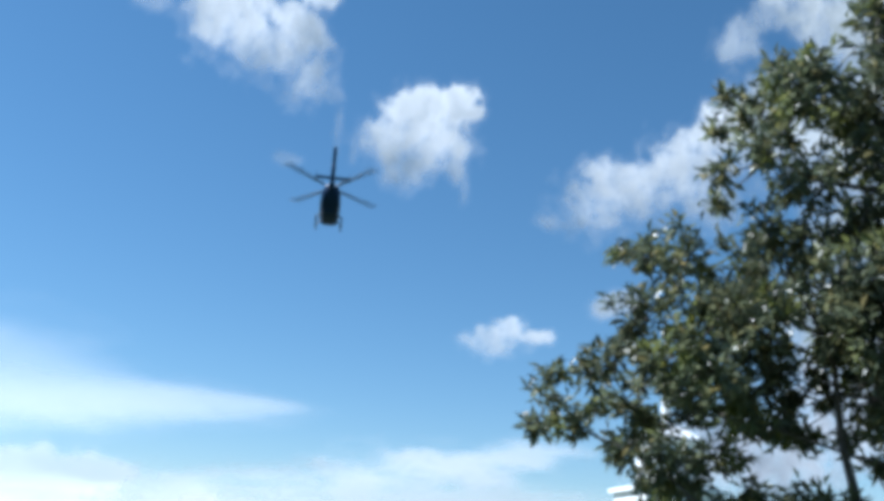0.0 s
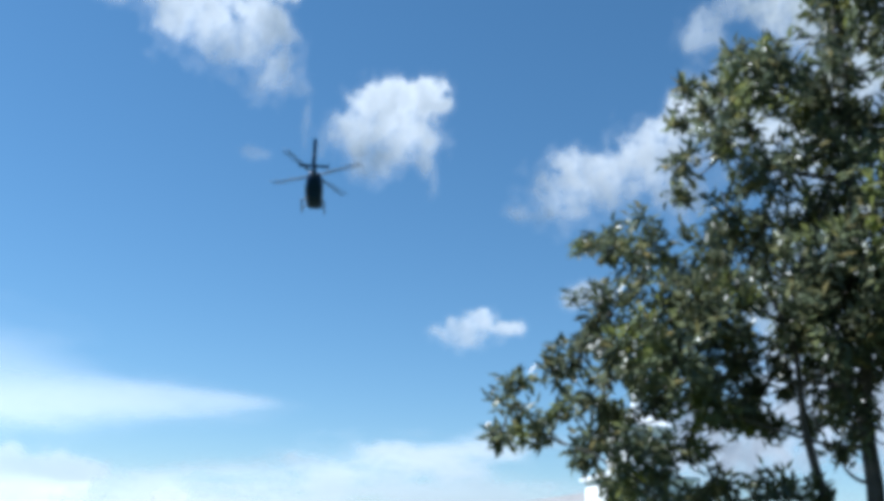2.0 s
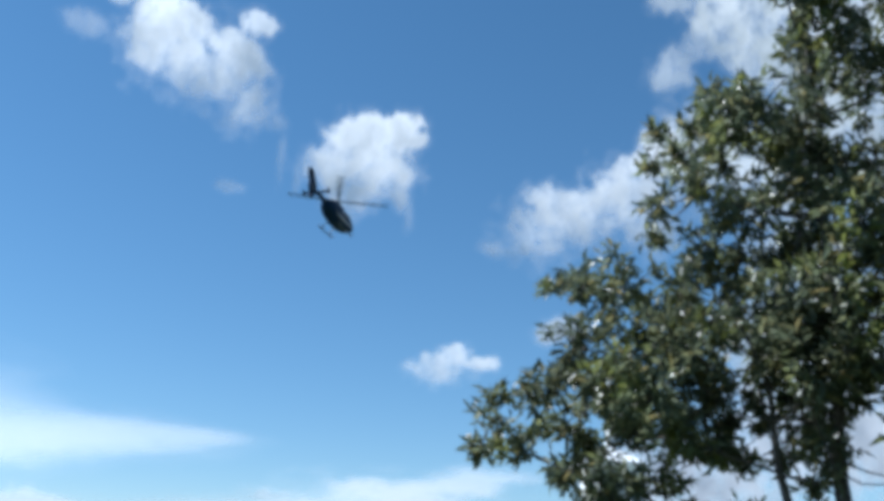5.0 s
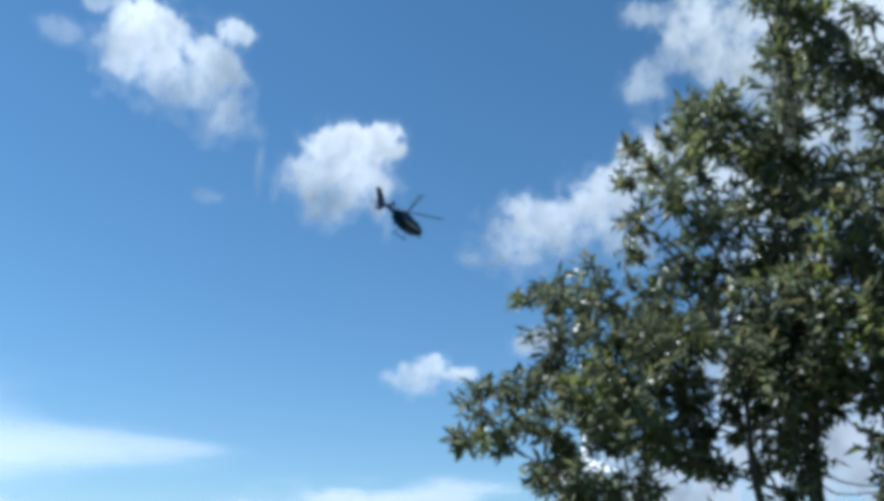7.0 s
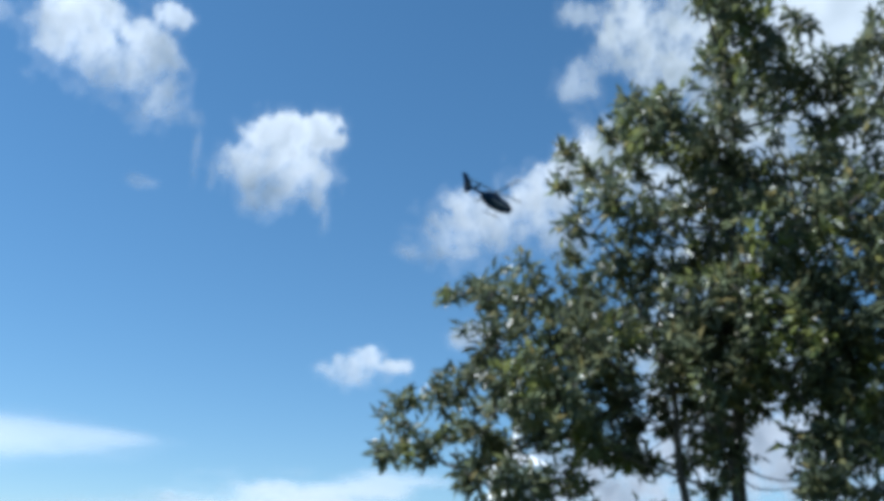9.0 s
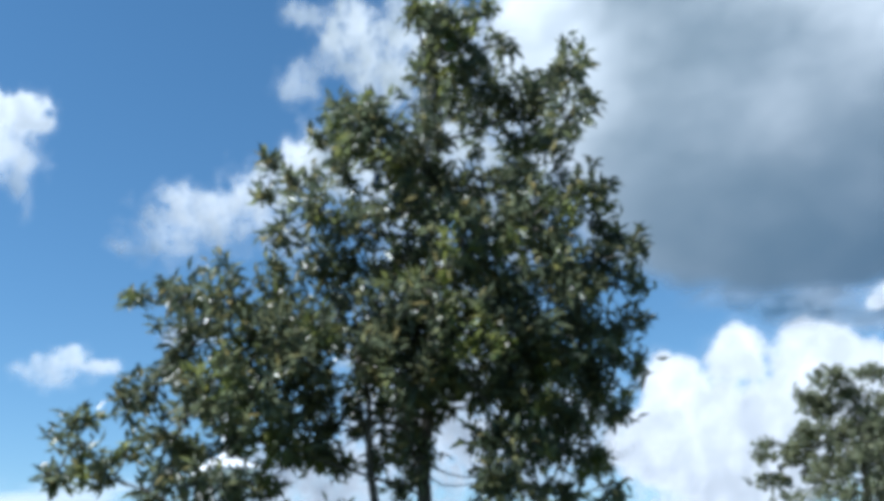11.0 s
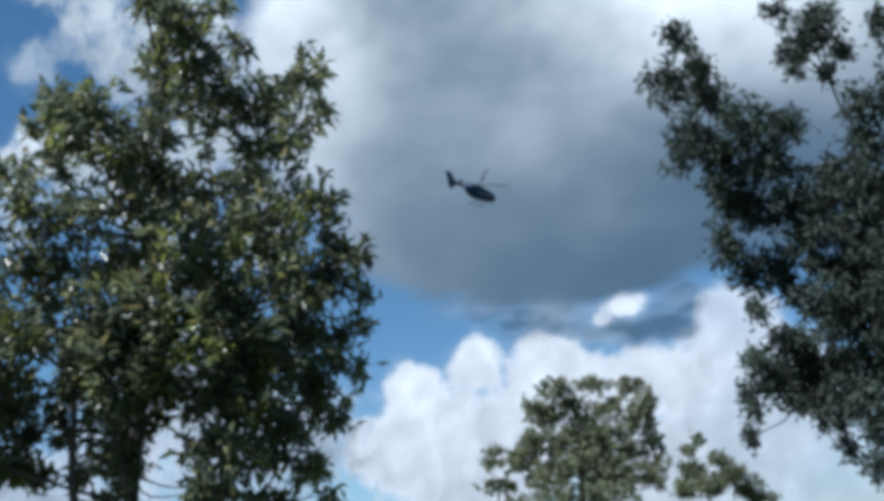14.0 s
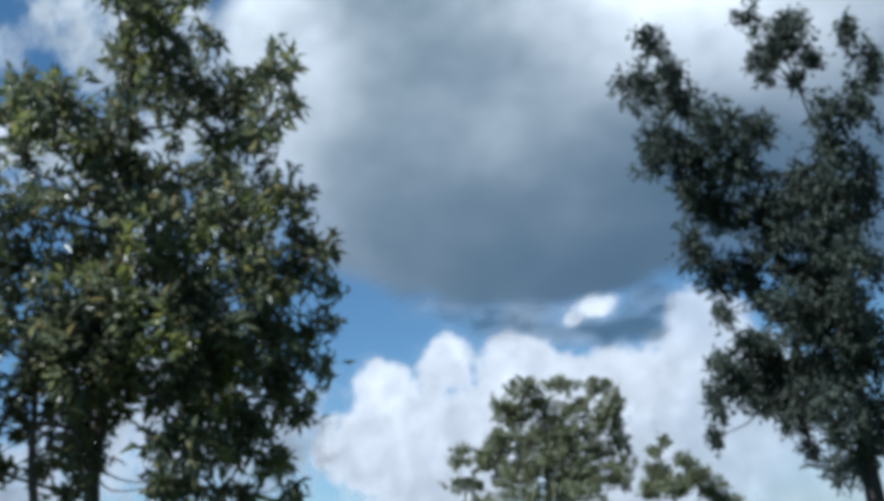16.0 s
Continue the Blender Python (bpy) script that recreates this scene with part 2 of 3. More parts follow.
cloud([(-2.6, 25.6, 2.8, 1.8, 1), (-1.0, 26.6, 1.9, 1.1, 1), (-4.6, 24.2, 2.2, 1.7, 1), (-3.9, 22.4, 1.3, 1.1, 1),
       (-0.5, 22.7, 0.6, 0.9, 0.7), (0.0, 21.7, 0.35, 0.8, 0.5), (-1.3, 24.2, 1.9, 1.3, 1), (-2.2, 23.2, 1.2, 1.0, 1), (-4.0, 26.0, 1.4, 1.2, 1), (-3.0, 24.6, 2.2, 1.5, 1)],
      "compact white cumulus cloud with wispy trailing edge", 5.1, lean=-0.5, thick=0.42, soft=1.65, rough=0.7, fine=0.75, relief=2.5, cover=0.94, sag=0.8)
cloud([(8.6, 22.7, 1.4, 1.1, 1), (8.4, 20.9, 2.2, 1.8, 1), (11.2, 21.9, 2.3, 2.0, 1), (14.1, 23.1, 2.7, 2.0, 1),
       (16.6, 25.3, 2.0, 1.5, 1), (5.6, 19.9, 1.0, 0.5, 0.6), (15.4, 20.8, 2.0, 1.3, 1)],
      "white and pale grey cumulus cloud behind the oak", 8.7, lean=-0.8, soft=1.8, rough=0.75, fine=0.75, thick=0.44, relief=2.5, cover=0.93, sag=0.8)
cloud([(19.0, 25.5, 3.0, 2.6, 1), (23.0, 24.0, 4.0, 3.6, 1), (26.5, 27.5, 4.0, 3.6, 1), (24.0, 19.0, 3.6, 2.6, 0.9), (29.5, 22.5, 3.0, 4.0, 0.9), (21.5, 14.5, 3.0, 3.0, 0.8), (27.0, 14.5, 3.6, 3.5, 0.85)],
      "broad pale cloud seen through the oak crown", 9.9, lean=-0.6, far=1900)
cloud([(3.3, 13.2, 1.3, 0.9, 1), (2.2, 12.6, 1.5, 0.8, 1), (4.9, 13.2, 1.3, 0.45, 1), (0.8, 12.9, 0.9, 0.35, 0.6), (3.3, 13.9, 0.9, 0.45, 0.8), (1.6, 13.4, 0.5, 0.4, 0.7)],
      "small flat white cloud low in the sky", 12.2, cover=0.84, lean=-0.8, soft=1.9, rough=0.75, grain=1.2, fine=0.8, sag=0.8, thick=0.3, relief=2)
cloud([(9.1, 15.1, 1.0, 0.8, 1), (10.5, 15.3, 1.0, 0.8, 1)], "tiny white cloud beside the oak crown", 14.9, cover=0.75, lean=-1.0)
cloud([(-11.2, 22.5, 0.9, 0.4, 0.45), (-8.3, 24.6, 0.35, 1.4, 0.5), (-7.2, 23.4, 0.3, 0.9, 0.4), (-8.6, 26.6, 0.6, 0.6, 0.35)], "faint wisp of white cloud", 17.0, cover=0.5)
torn_cloud = cloud([(16.6, 30.0, 1.5, 1.3, 0.5), (18.3, 31.2, 1.2, 1.0, 0.45), (19.9, 32.7, 2.3, 2.0, 1), (22.2, 30.5, 2.0, 2.0, 1), (16.8, 33.8, 1.5, 0.7, 0.6),
       (25.3, 32.7, 4.0, 3.0, 1)], "torn white cloud edge above the oak", 21.4, far=1480, rough=0.8, lean=-0.7)
cloud([(-24.0, 7.3, 8.7, 2.0, 0.85), (-17.8, 7.9, 7.3, 1.1, 0.7), (-12.2, 8.2, 4.3, 0.5, 0.6), (-24.5, 8.2, 6.5, 1.9, 0.45),
       (-30.4, 7.1, 6.7, 2.0, 0.8), (-27.0, 9.6, 9.0, 2.2, 0.4)], "long thin veil of high white cloud", 25.8, soft=2.0, rough=0.5, grain=0.35, stretch=3.5, cover=0.72, relief=2, thick=0.15, lean=-0.8)
cloud([(-22.7, 3.6, 5.0, 1.3, 1), (-19.2, 3.8, 2.0, 0.8, 1), (-23.5, 2.4, 5.0, 1.7, 1), (-13.9, 2.7, 1.0, 0.4, 1),
       (-28.1, 2.5, 5.0, 2.0, 1)], "bright cumulus bank low over the horizon", 28.5, cover=0.55, rough=0.6, soft=1.0, relief=2, thick=0.05, lean=-1.4, fine=0.95)
cloud([(-0.4, 5.4, 5.0, 1.3, 1), (3.6, 6.0, 3.0, 0.7, 0.9), (-5.0, 4.4, 6.0, 1.0, 0.9), (-10.1, 4.4, 4.0, 0.7, 0.6), (5.4, 6.6, 4.0, 0.8, 0.7),
       (-1.3, 3.7, 8.7, 1.0, 0.8), (-12.0, 2.6, 12.0, 1.7, 0.7), (4.0, 2.4, 10.0, 1.7, 0.7)], "pale hazy streak of cloud near the horizon", 31.6, soft=1.6, rough=0.7, stretch=3.0, cover=0.74, relief=2, thick=0.2, lean=-1.0)
cloud([(37.9, 11.9, 1.8, 1.3, 1), (41.9, 13.1, 1.5, 1.4, 1), (38.4, 8.3, 4.3, 3.7, 1), (46.2, 12.5, 2.2, 1.7, 1),
       (47.5, 9.5, 4.7, 3.3, 1), (53.0, 10.4, 5.0, 2.6, 1), (57.4, 12.2, 2.4, 2.6, 0.9), (52.5, 6.0, 5.0, 3.6, 1), (57.8, 7.6, 6.7, 4.7, 0.85), (42.0, 7.4, 4.7, 4.0, 1),
       (57.2, 13.8, 2.2, 1.9, 0.75), (62.5, 4.5, 5.0, 3.0, 0.6)], "towering bright white cumulus bank", 35.0, soft=0.8, rough=0.6, grain=0.6, relief=9, thick=0.13, mottle=1.5, lean=-1.4, fine=0.85, far=3900, cover=1.0)
cloud([(25.8, 9.0, 8.7, 3.8, 1), (16.8, 7.0, 6.0, 2.4, 1), (24.2, 12.0, 5.0, 2.4, 1), (31.5, 9.6, 3.5, 3.0, 0.9)], "white cumulus bank behind the oak", 38.2, lean=-1.2, far=3900)
cloud([(51.2, 15.4, 1.3, 0.8, 1), (49.8, 14.7, 0.6, 0.4, 0.8)], "small bright white cloud under the grey one", 40.1, lean=-1.6, far=3100, thick=0.02, cover=1.0, soft=1.2, fine=0.9)
cloud([(46.6, 15.2, 3.4, 1.4, 1), (50.4, 13.9, 3.0, 1.1, 1), (53.4, 14.1, 1.9, 1.5, 1), (54.5, 15.2, 1.5, 1.2, 0.9), (43.0, 16.0, 3.0, 0.8, 0.8)], "blue-grey cloud fragment under the rain cloud", 47.7,
      far=3180, thick=0.72, rough=0.6, cover=0.78, lean=-1.2, stretch=1.8, fine=0.9)


def rain_shade(az, el):
    """Shade painted on the grey cloud: darkest at its base, paler upwards, at its flank and in one bright patch."""
    up = np.clip(1.3 - np.abs(el - 18) / 11.5, 0, 1)
    side = np.clip((az - 29 - 0.25 * (el - 22)) / 9.0, 0, 1)
    side = side * side * (3 - 2 * side)
    bright_patch = np.exp(-((az - 58) / 9.0) ** 2 - ((el - 33.5) / 5.0) ** 2)
    return 0.28 + (0.25 + 0.42 * up + 0.012 * (az - 40) * np.clip((27 - el) / 8, 0, 1)) * side - 0.4 * bright_patch


cloud([(43.7, 29.4, 13.3, 10.7, 1), (52.9, 24.8, 11.0, 7.0, 1), (43.4, 21.1, 8.7, 4.3, 1), (48.8, 19.5, 8.3, 3.3, 1),
       (63.8, 27.9, 14.0, 10.7, 1), (35.2, 32.8, 6.0, 5.0, 1), (50.2, 40.9, 16.7, 8.3, 1),
       (73.4, 24.3, 13.3, 11.7, 1)], "huge dark grey rain cloud with bright upper edges", 43.3, soft=0.6, rough=0.3, grain=0.2, step=0.3,
      thick=1.0, relief=12, cover=1.0, stretch=1.7, heavy=rain_shade)


# ================= trees =================
def leaves_mesh(rng, centres, heads, count, length, width, spray):
    """Sprays of pointed, folded leaves. centres, heads: where each twig ends and which way it points."""
    n = len(centres)
    c = np.repeat(centres, count, axis=0)
    h = np.repeat(heads, count, axis=0)
    along = rng.uniform(-0.75, 0.35, (n * count, 1)) * spray
    d = h + rng.normal(0, 0.75, (n * count, 3))
    d[:, 2] -= 0.18
    d /= np.linalg.norm(d, axis=1)[:, None]
    base = c + h * along + rng.normal(0, spray * 0.22, (n * count, 3))
    up = rng.normal(0, 0.6, (n * count, 3))
    up[:, 2] += 0.8
    side = np.cross(d, up)
    side /= np.linalg.norm(side, axis=1)[:, None] + 1e-9
    face = np.cross(side, d)
    ln = length * rng.uniform(0.65, 1.2, (n * count, 1))
    wd = width * rng.uniform(0.75, 1.2, (n * count, 1))
    mid = base + d * ln * 0.48 + face * wd * 0.35
    v = np.stack([base, mid + side * wd * 0.5, base + d * ln - face * wd * 0.25, mid - side * wd * 0.5], axis=1).reshape(-1, 3)
    i = np.arange(n * count) * 4
    f = np.concatenate([np.stack([i, i + 1, i + 2], 1), np.stack([i, i + 2, i + 3], 1)])
    return v, f


def fast_mesh(name, v, f, material, parent, kind=""):
    me = bpy.data.meshes.new(name)
    me.vertices.add(len(v))
    me.vertices.foreach_set("co", np.asarray(v, dtype=np.float32).ravel())
    me.loops.add(len(f) * 3)
    me.loops.foreach_set("vertex_index", np.asarray(f, dtype=np.int32).ravel())
    me.polygons.add(len(f))
    me.polygons.foreach_set("loop_start", np.arange(0, len(f) * 3, 3, dtype=np.int32))
    me.materials.append(material)
    me.update(calc_edges=True)
    ob = new(name, me)
    ob.parent = parent
    return tagged(ob, kind=kind)


def tree(place, facing, limbs, stems, label, leaf, seed, length, width, spray, density, deep=1.5, group="", trunk_r=0.14, spread=1.0, shrink=0.3,
         lift=0.25, bark=BARK, ragged=0.25, rise=0.4):
    """A tree: stems, a limb to each region of the crown, twigs and leaf sprays.
    limbs: regions of the crown, each a list of (across, height, half width, half height) clumps."""
    rng = np.random.default_rng(seed)
    view_dist = math.hypot(*place)
    thing = empty("tree", pose(place[0], place[1], 0, 0, 0, -facing), label, "tree", group)
    for k, path in enumerate(stems):
        bm = bmesh.new()
        pts = [Vector(p) for p in path]
        fine = []
        for a, b in zip(pts, pts[1:]):
            for s in range(4):
                q = a.lerp(b, s / 4)
                fine.append(q + Vector((noise.noise((q.z * 0.9, k, 1)), noise.noise((q.z * 0.9, k, 7)), 0)) * 0.12 * (q.z > 0.3))
        fine.append(pts[-1])
        r = trunk_r * (1 if k == 0 else 0.6)
        radii = [r * (1.0 - 0.94 * i / (len(fine) - 1)) + (0.35 * r if i == 0 else 0) for i in range(len(fine))]
        fine[0] = fine[0] - Vector((0, 0, 0.12))
        part("trunk", tube(bm, fine, radii, 10), bark, thing, smooth=True)
    trunk = [Vector(p) for p in stems[0]]
    boughs = []
    for clumps in limbs:
        placed, bough = [], None
        twigs = bmesh.new()
        for x, z, rx, rz in sorted(clumps, key=lambda q: abs(q[0]) + 0.6 * q[1]):
            ry = max(rx, rz) * deep
            y = rng.uniform(-1, 1) * spread
            view_scale = 1 + y / view_dist            # scaled with depth so each clump keeps its place in the camera's view
            c = Vector((x * view_scale, y, EYE + (z - EYE) * view_scale))
            # the bough of a region leaves the trunk below it; its branches fork from a clump nearby
            if placed:
                start = min(placed, key=lambda q: (q - c).length)
                thick = trunk_r * 0.09
            else:
                reach = math.hypot(c.x, c.y)
                low = max(0.25 * trunk[-1].z, min(z - rise * reach - 0.1, trunk[-1].z * 0.95))
                start = next(a.lerp(b, (low - a.z) / (b.z - a.z)) for a, b in zip(trunk, trunk[1:]) if a.z <= low <= b.z)
                thick = trunk_r * 0.17
            placed.append(c)
            span = (c - start).length
            pts = []
            for k in range(8):
                u = k / 7
                q = start.lerp(c, u) + Vector((0, 0, -0.05 * span * math.sin(math.pi * u)))
                pts.append(q + 0.14 * span * math.sin(math.pi * u) * Vector([noise.noise((q.x + e * 5, q.z * 1.3, seed)) for e in range(3)]))
            limb = part("branch" if bough else "bough", tube(bmesh.new(), pts, [thick * (1.1 - 0.1 * k) for k in range(8)], 7), bark,
                        bough or thing, smooth=True)
            if not bough:
                bough = limb
                boughs.append((bough, start))
            n = max(5, int(density * math.pi * rx * rz))
            dirs = rng.normal(0, 1, (n, 3))
            dirs /= np.linalg.norm(dirs, axis=1)[:, None]
            rad = rng.uniform(0.1, 1.0, (n, 1)) ** 0.5
            rad *= 1 + 0.35 * (rng.uniform(0, 1, (n, 1)) > 0.9)         # a few shoots stick out
            rad *= 1 + ragged * np.sin(5 * dirs[:, :1] + 3 * dirs[:, 2:] + seed + 2 * x) + rng.normal(0, 0.12, (n, 1))
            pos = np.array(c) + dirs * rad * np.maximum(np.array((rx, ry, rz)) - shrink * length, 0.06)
            head = dirs * 0.9 + rng.normal(0, 0.45, (n, 3)) + np.array((0, 0, lift))
            head /= np.linalg.norm(head, axis=1)[:, None]
            v, f = leaves_mesh(rng, pos, head, 14, length, width, spray)
            fast_mesh("foliage", v, f, leaf, bough, kind="stuff")
            for q in range(0, n, 2):
                p = Vector(pos[q])
                inner = c.lerp(p, rng.uniform(0.0, 0.4))
                tube(twigs, [inner, inner.lerp(p, 0.6) + Vector((0, 0, 0.03)), p], [0.010, 0.007, 0.004], 3, False)
        part("twig", twigs, bark, bough, kind="stuff")
    return thing, boughs


OAK_LIMBS = [
    [(0.23, 8.09, 0.17, 0.2), (0.48, 7.77, 0.35, 0.34), (0.98, 8.06, 0.16, 0.12), (0.7, 7.54, 0.35, 0.24), (1.16, 7.58, 0.15, 0.19)],
    [(1.79, 7.21, 0.33, 0.29), (2.03, 7.3, 0.14, 0.19), (1.48, 6.9, 0.37, 0.32), (1.87, 6.65, 0.28, 0.32), (2.07, 6.78, 0.11, 0.16)],
    [(0.36, 6.98, 0.17, 0.3), (0.91, 6.68, 0.41, 0.35), (0.41, 6.49, 0.37, 0.29), (1.33, 6.39, 0.43, 0.38)],
]
OAK_LIMBS += [
    [(-0.6, 6.77, 0.25, 0.24), (-0.33, 6.48, 0.41, 0.3), (-0.88, 6.47, 0.15, 0.18), (0.07, 6.16, 0.43, 0.34), (-0.63, 6.09, 0.3, 0.27)],
    [(-1.37, 6.11, 0.17, 0.16), (-1.11, 5.91, 0.22, 0.21), (-1.41, 5.75, 0.1, 0.18), (-1.22, 5.33, 0.17, 0.22), (-0.81, 5.6, 0.31, 0.3), (-1.33, 5.02, 0.13, 0.11)],
    [(-0.28, 5.52, 0.45, 0.39), (0.32, 5.66, 0.48, 0.43), (0.93, 5.77, 0.48, 0.44), (1.53, 5.81, 0.46, 0.44), (2.01, 5.7, 0.28, 0.3), (2.14, 5.21, 0.31, 0.37)],
]
OAK_LIMBS += [
    [(-0.86, 5.0, 0.35, 0.28), (-0.34, 4.92, 0.44, 0.37), (0.24, 4.9, 0.47, 0.44), (0.89, 4.94, 0.49, 0.47), (1.53, 4.98, 0.49, 0.48), (1.98, 4.72, 0.38, 0.37), (2.41, 5.04, 0.14, 0.21), (2.43, 4.64, 0.14, 0.16)],
    [(-0.69, 4.45, 0.46, 0.37), (-1.26, 4.59, 0.44, 0.32), (-1.78, 4.58, 0.46, 0.34), (-2.16, 4.71, 0.32, 0.24), (-2.45, 4.75, 0.14, 0.13), (-2.76, 4.72, 0.13, 0.07)],
    [(-1.08, 4.05, 0.43, 0.36), (-1.59, 4.13, 0.43, 0.37), (-2.08, 4.2, 0.34, 0.31), (-2.32, 3.98, 0.2, 0.26), (-0.85, 3.59, 0.2, 0.19), (-1.43, 3.61, 0.42, 0.34)],
]
OAK_LIMBS += [
    [(-2.02, 3.63, 0.37, 0.31), (-2.51, 3.7, 0.25, 0.24), (-2.74, 3.57, 0.13, 0.15), (-2.27, 3.25, 0.34, 0.27), (-1.72, 3.18, 0.22, 0.16), (-1.17, 3.16, 0.36, 0.31)],
    [(-2.68, 3.16, 0.22, 0.19), (-2.84, 2.89, 0.21, 0.18), (-3.19, 3.45, 0.17, 0.11), (-3.22, 3.2, 0.19, 0.13), (-3.34, 2.9, 0.14, 0.12), (-3.12, 2.93, 0.17, 0.14)],
    [(-0.17, 4.2, 0.48, 0.43), (0.45, 4.23, 0.49, 0.48), (1.08, 4.27, 0.49, 0.48), (1.65, 4.19, 0.46, 0.45), (2.16, 4.17, 0.32, 0.36), (2.35, 3.9, 0.15, 0.23)],
]
OAK_LIMBS += [
    [(-0.13, 3.62, 0.33, 0.32), (0.15, 3.39, 0.24, 0.28), (0.88, 3.64, 0.35, 0.31), (1.38, 3.62, 0.4, 0.38), (1.88, 3.61, 0.37, 0.36), (2.13, 3.4, 0.12, 0.13)],
    [(1.02, 3.19, 0.24, 0.24), (1.4, 3.07, 0.39, 0.35), (1.8, 3.0, 0.27, 0.33), (1.96, 2.67, 0.15, 0.19), (1.31, 2.64, 0.48, 0.24), (0.03, 3.06, 0.19, 0.22), (0.89, 2.77, 0.24, 0.27)],
    [(-0.85, 3.09, 0.22, 0.24), (-1.44, 2.79, 0.43, 0.21), (-1.98, 2.81, 0.36, 0.19), (-0.52, 3.63, 0.22, 0.2), (-0.09, 2.69, 0.16, 0.18)],
]
OAK_LIMBS += [
    [(-1.75, 2.52, 0.35, 0.22), (-1.21, 2.47, 0.35, 0.23), (-0.68, 2.4, 0.27, 0.22), (-2.05, 2.27, 0.3, 0.18), (-1.52, 2.23, 0.37, 0.18), (-0.94, 2.13, 0.37, 0.19), (-0.36, 2.24, 0.23, 0.23)],
    [(0.55, 2.36, 0.27, 0.24), (1.02, 2.34, 0.35, 0.24), (1.5, 2.3, 0.35, 0.24), (1.82, 2.31, 0.21, 0.23), (0.74, 2.0, 0.37, 0.2), (1.32, 1.98, 0.37, 0.2), (-0.1, 2.03, 0.32, 0.18)],
]
OAK_LIMBS += [      # the shaded heart of the crown
    [(0.35, 4.59, 0.46, 0.43), (0.98, 4.51, 0.46, 0.43), (1.62, 4.61, 0.46, 0.43), (-0.06, 4.43, 0.4, 0.36), (0.67, 5.26, 0.47, 0.38), (1.32, 5.37, 0.47, 0.39), (1.79, 3.9, 0.34, 0.35)],
    [(1.18, 3.92, 0.39, 0.35), (0.44, 3.83, 0.37, 0.29), (-0.29, 3.97, 0.37, 0.29), (-1.31, 4.35, 0.46, 0.3), (-1.75, 3.79, 0.39, 0.35), (-1.18, 3.43, 0.37, 0.28), (1.58, 3.34, 0.33, 0.28), (0.21, 6.06, 0.36, 0.34)],
]
OAK_LIMBS += [
    [(-0.08, 3.28, 0.25, 0.26), (0.8, 3.17, 0.2, 0.2), (-0.63, 2.92, 0.14, 0.15), (-0.82, 3.34, 0.25, 0.24), (-0.41, 3.32, 0.12, 0.14), (0.37, 3.55, 0.22, 0.17), (-2.1, 3.0, 0.33, 0.28), (-1.69, 3.38, 0.32, 0.28)],
]
OAK_LIMBS += [
    [(-1.26, 3.93, 0.32, 0.29), (-0.81, 4.24, 0.26, 0.29), (-1.6, 3.66, 0.27, 0.26)],
]
OAK_LIMBS += [
    [(-0.86, 3.71, 0.22, 0.3), (-0.79, 3.02, 0.17, 0.22), (0.16, 3.69, 0.29, 0.31), (0.49, 3.95, 0.3, 0.26), (1.02, 3.67, 0.3, 0.31), (1.15, 3.12, 0.3, 0.3)],
    [(0.97, 2.78, 0.24, 0.21), (0.1, 3.03, 0.18, 0.24), (1.29, 4.0, 0.31, 0.32), (-0.13, 3.97, 0.23, 0.22), (0.12, 4.18, 0.26, 0.25)],
]
OAK_LIMBS += [
    [(0.37, 7.67, 0.33, 0.27), (0.73, 7.34, 0.28, 0.24), (0.44, 7.11, 0.35, 0.28), (1.03, 7.01, 0.34, 0.28), (-0.23, 6.73, 0.31, 0.29), (-0.6, 6.39, 0.3, 0.3)],
    [(-2.33, 2.69, 0.25, 0.19), (-2.05, 2.45, 0.27, 0.2)],
]
OAK_LIMBS += [
    [(-0.4, 3.95, 0.25, 0.25), (0.06, 3.68, 0.28, 0.25), (0.24, 4.05, 0.26, 0.25), (-0.01, 3.1, 0.18, 0.19), (-0.33, 2.91, 0.17, 0.18)],
]
oak, oak_boughs = tree(
    (3.94, 8.72), 24.3, OAK_LIMBS,
    [[(0, 0, 0), (0.16, 0, 1.6), (0.22, 0.1, 3.2), (0.3, 0, 5.0), (0.42, 0, 7.6)], [(-0.05, 0.1, 0.6), (-0.22, 0.1, 2.2), (-0.38, 0, 3.6), (-0.9, 0.1, 5.4)]],
    "leafy young oak with glossy dark green leaves", OAK, 3, 0.16, 0.05, 0.17, 55, group="trees round the lawn", spread=0.8, rise=0.26, trunk_r=0.12)

SHADE_LIMBS = [
    [(-2.16, 11.55, 0.33, 0.34), (-2.54, 10.58, 0.46, 0.43), (-1.96, 10.75, 0.36, 0.47), (-1.85, 10.11, 0.46, 0.49), (-2.38, 9.5, 0.42, 0.34), (-2.58, 8.97, 0.36, 0.29), (-2.07, 9.18, 0.45, 0.45)],
    [(-0.37, 11.44, 0.3, 0.21), (0.16, 10.8, 0.56, 0.46), (-0.32, 10.38, 0.43, 0.29), (0.5, 10.33, 0.26, 0.29), (0.21, 9.85, 0.19, 0.26), (0.24, 11.19, 0.29, 0.16)],
    [(0.67, 9.09, 0.32, 0.38), (1.14, 9.16, 0.35, 0.53), (1.26, 10.58, 0.22, 0.4), (1.49, 9.93, 0.26, 0.43), (0.62, 8.45, 0.39, 0.31)],
]
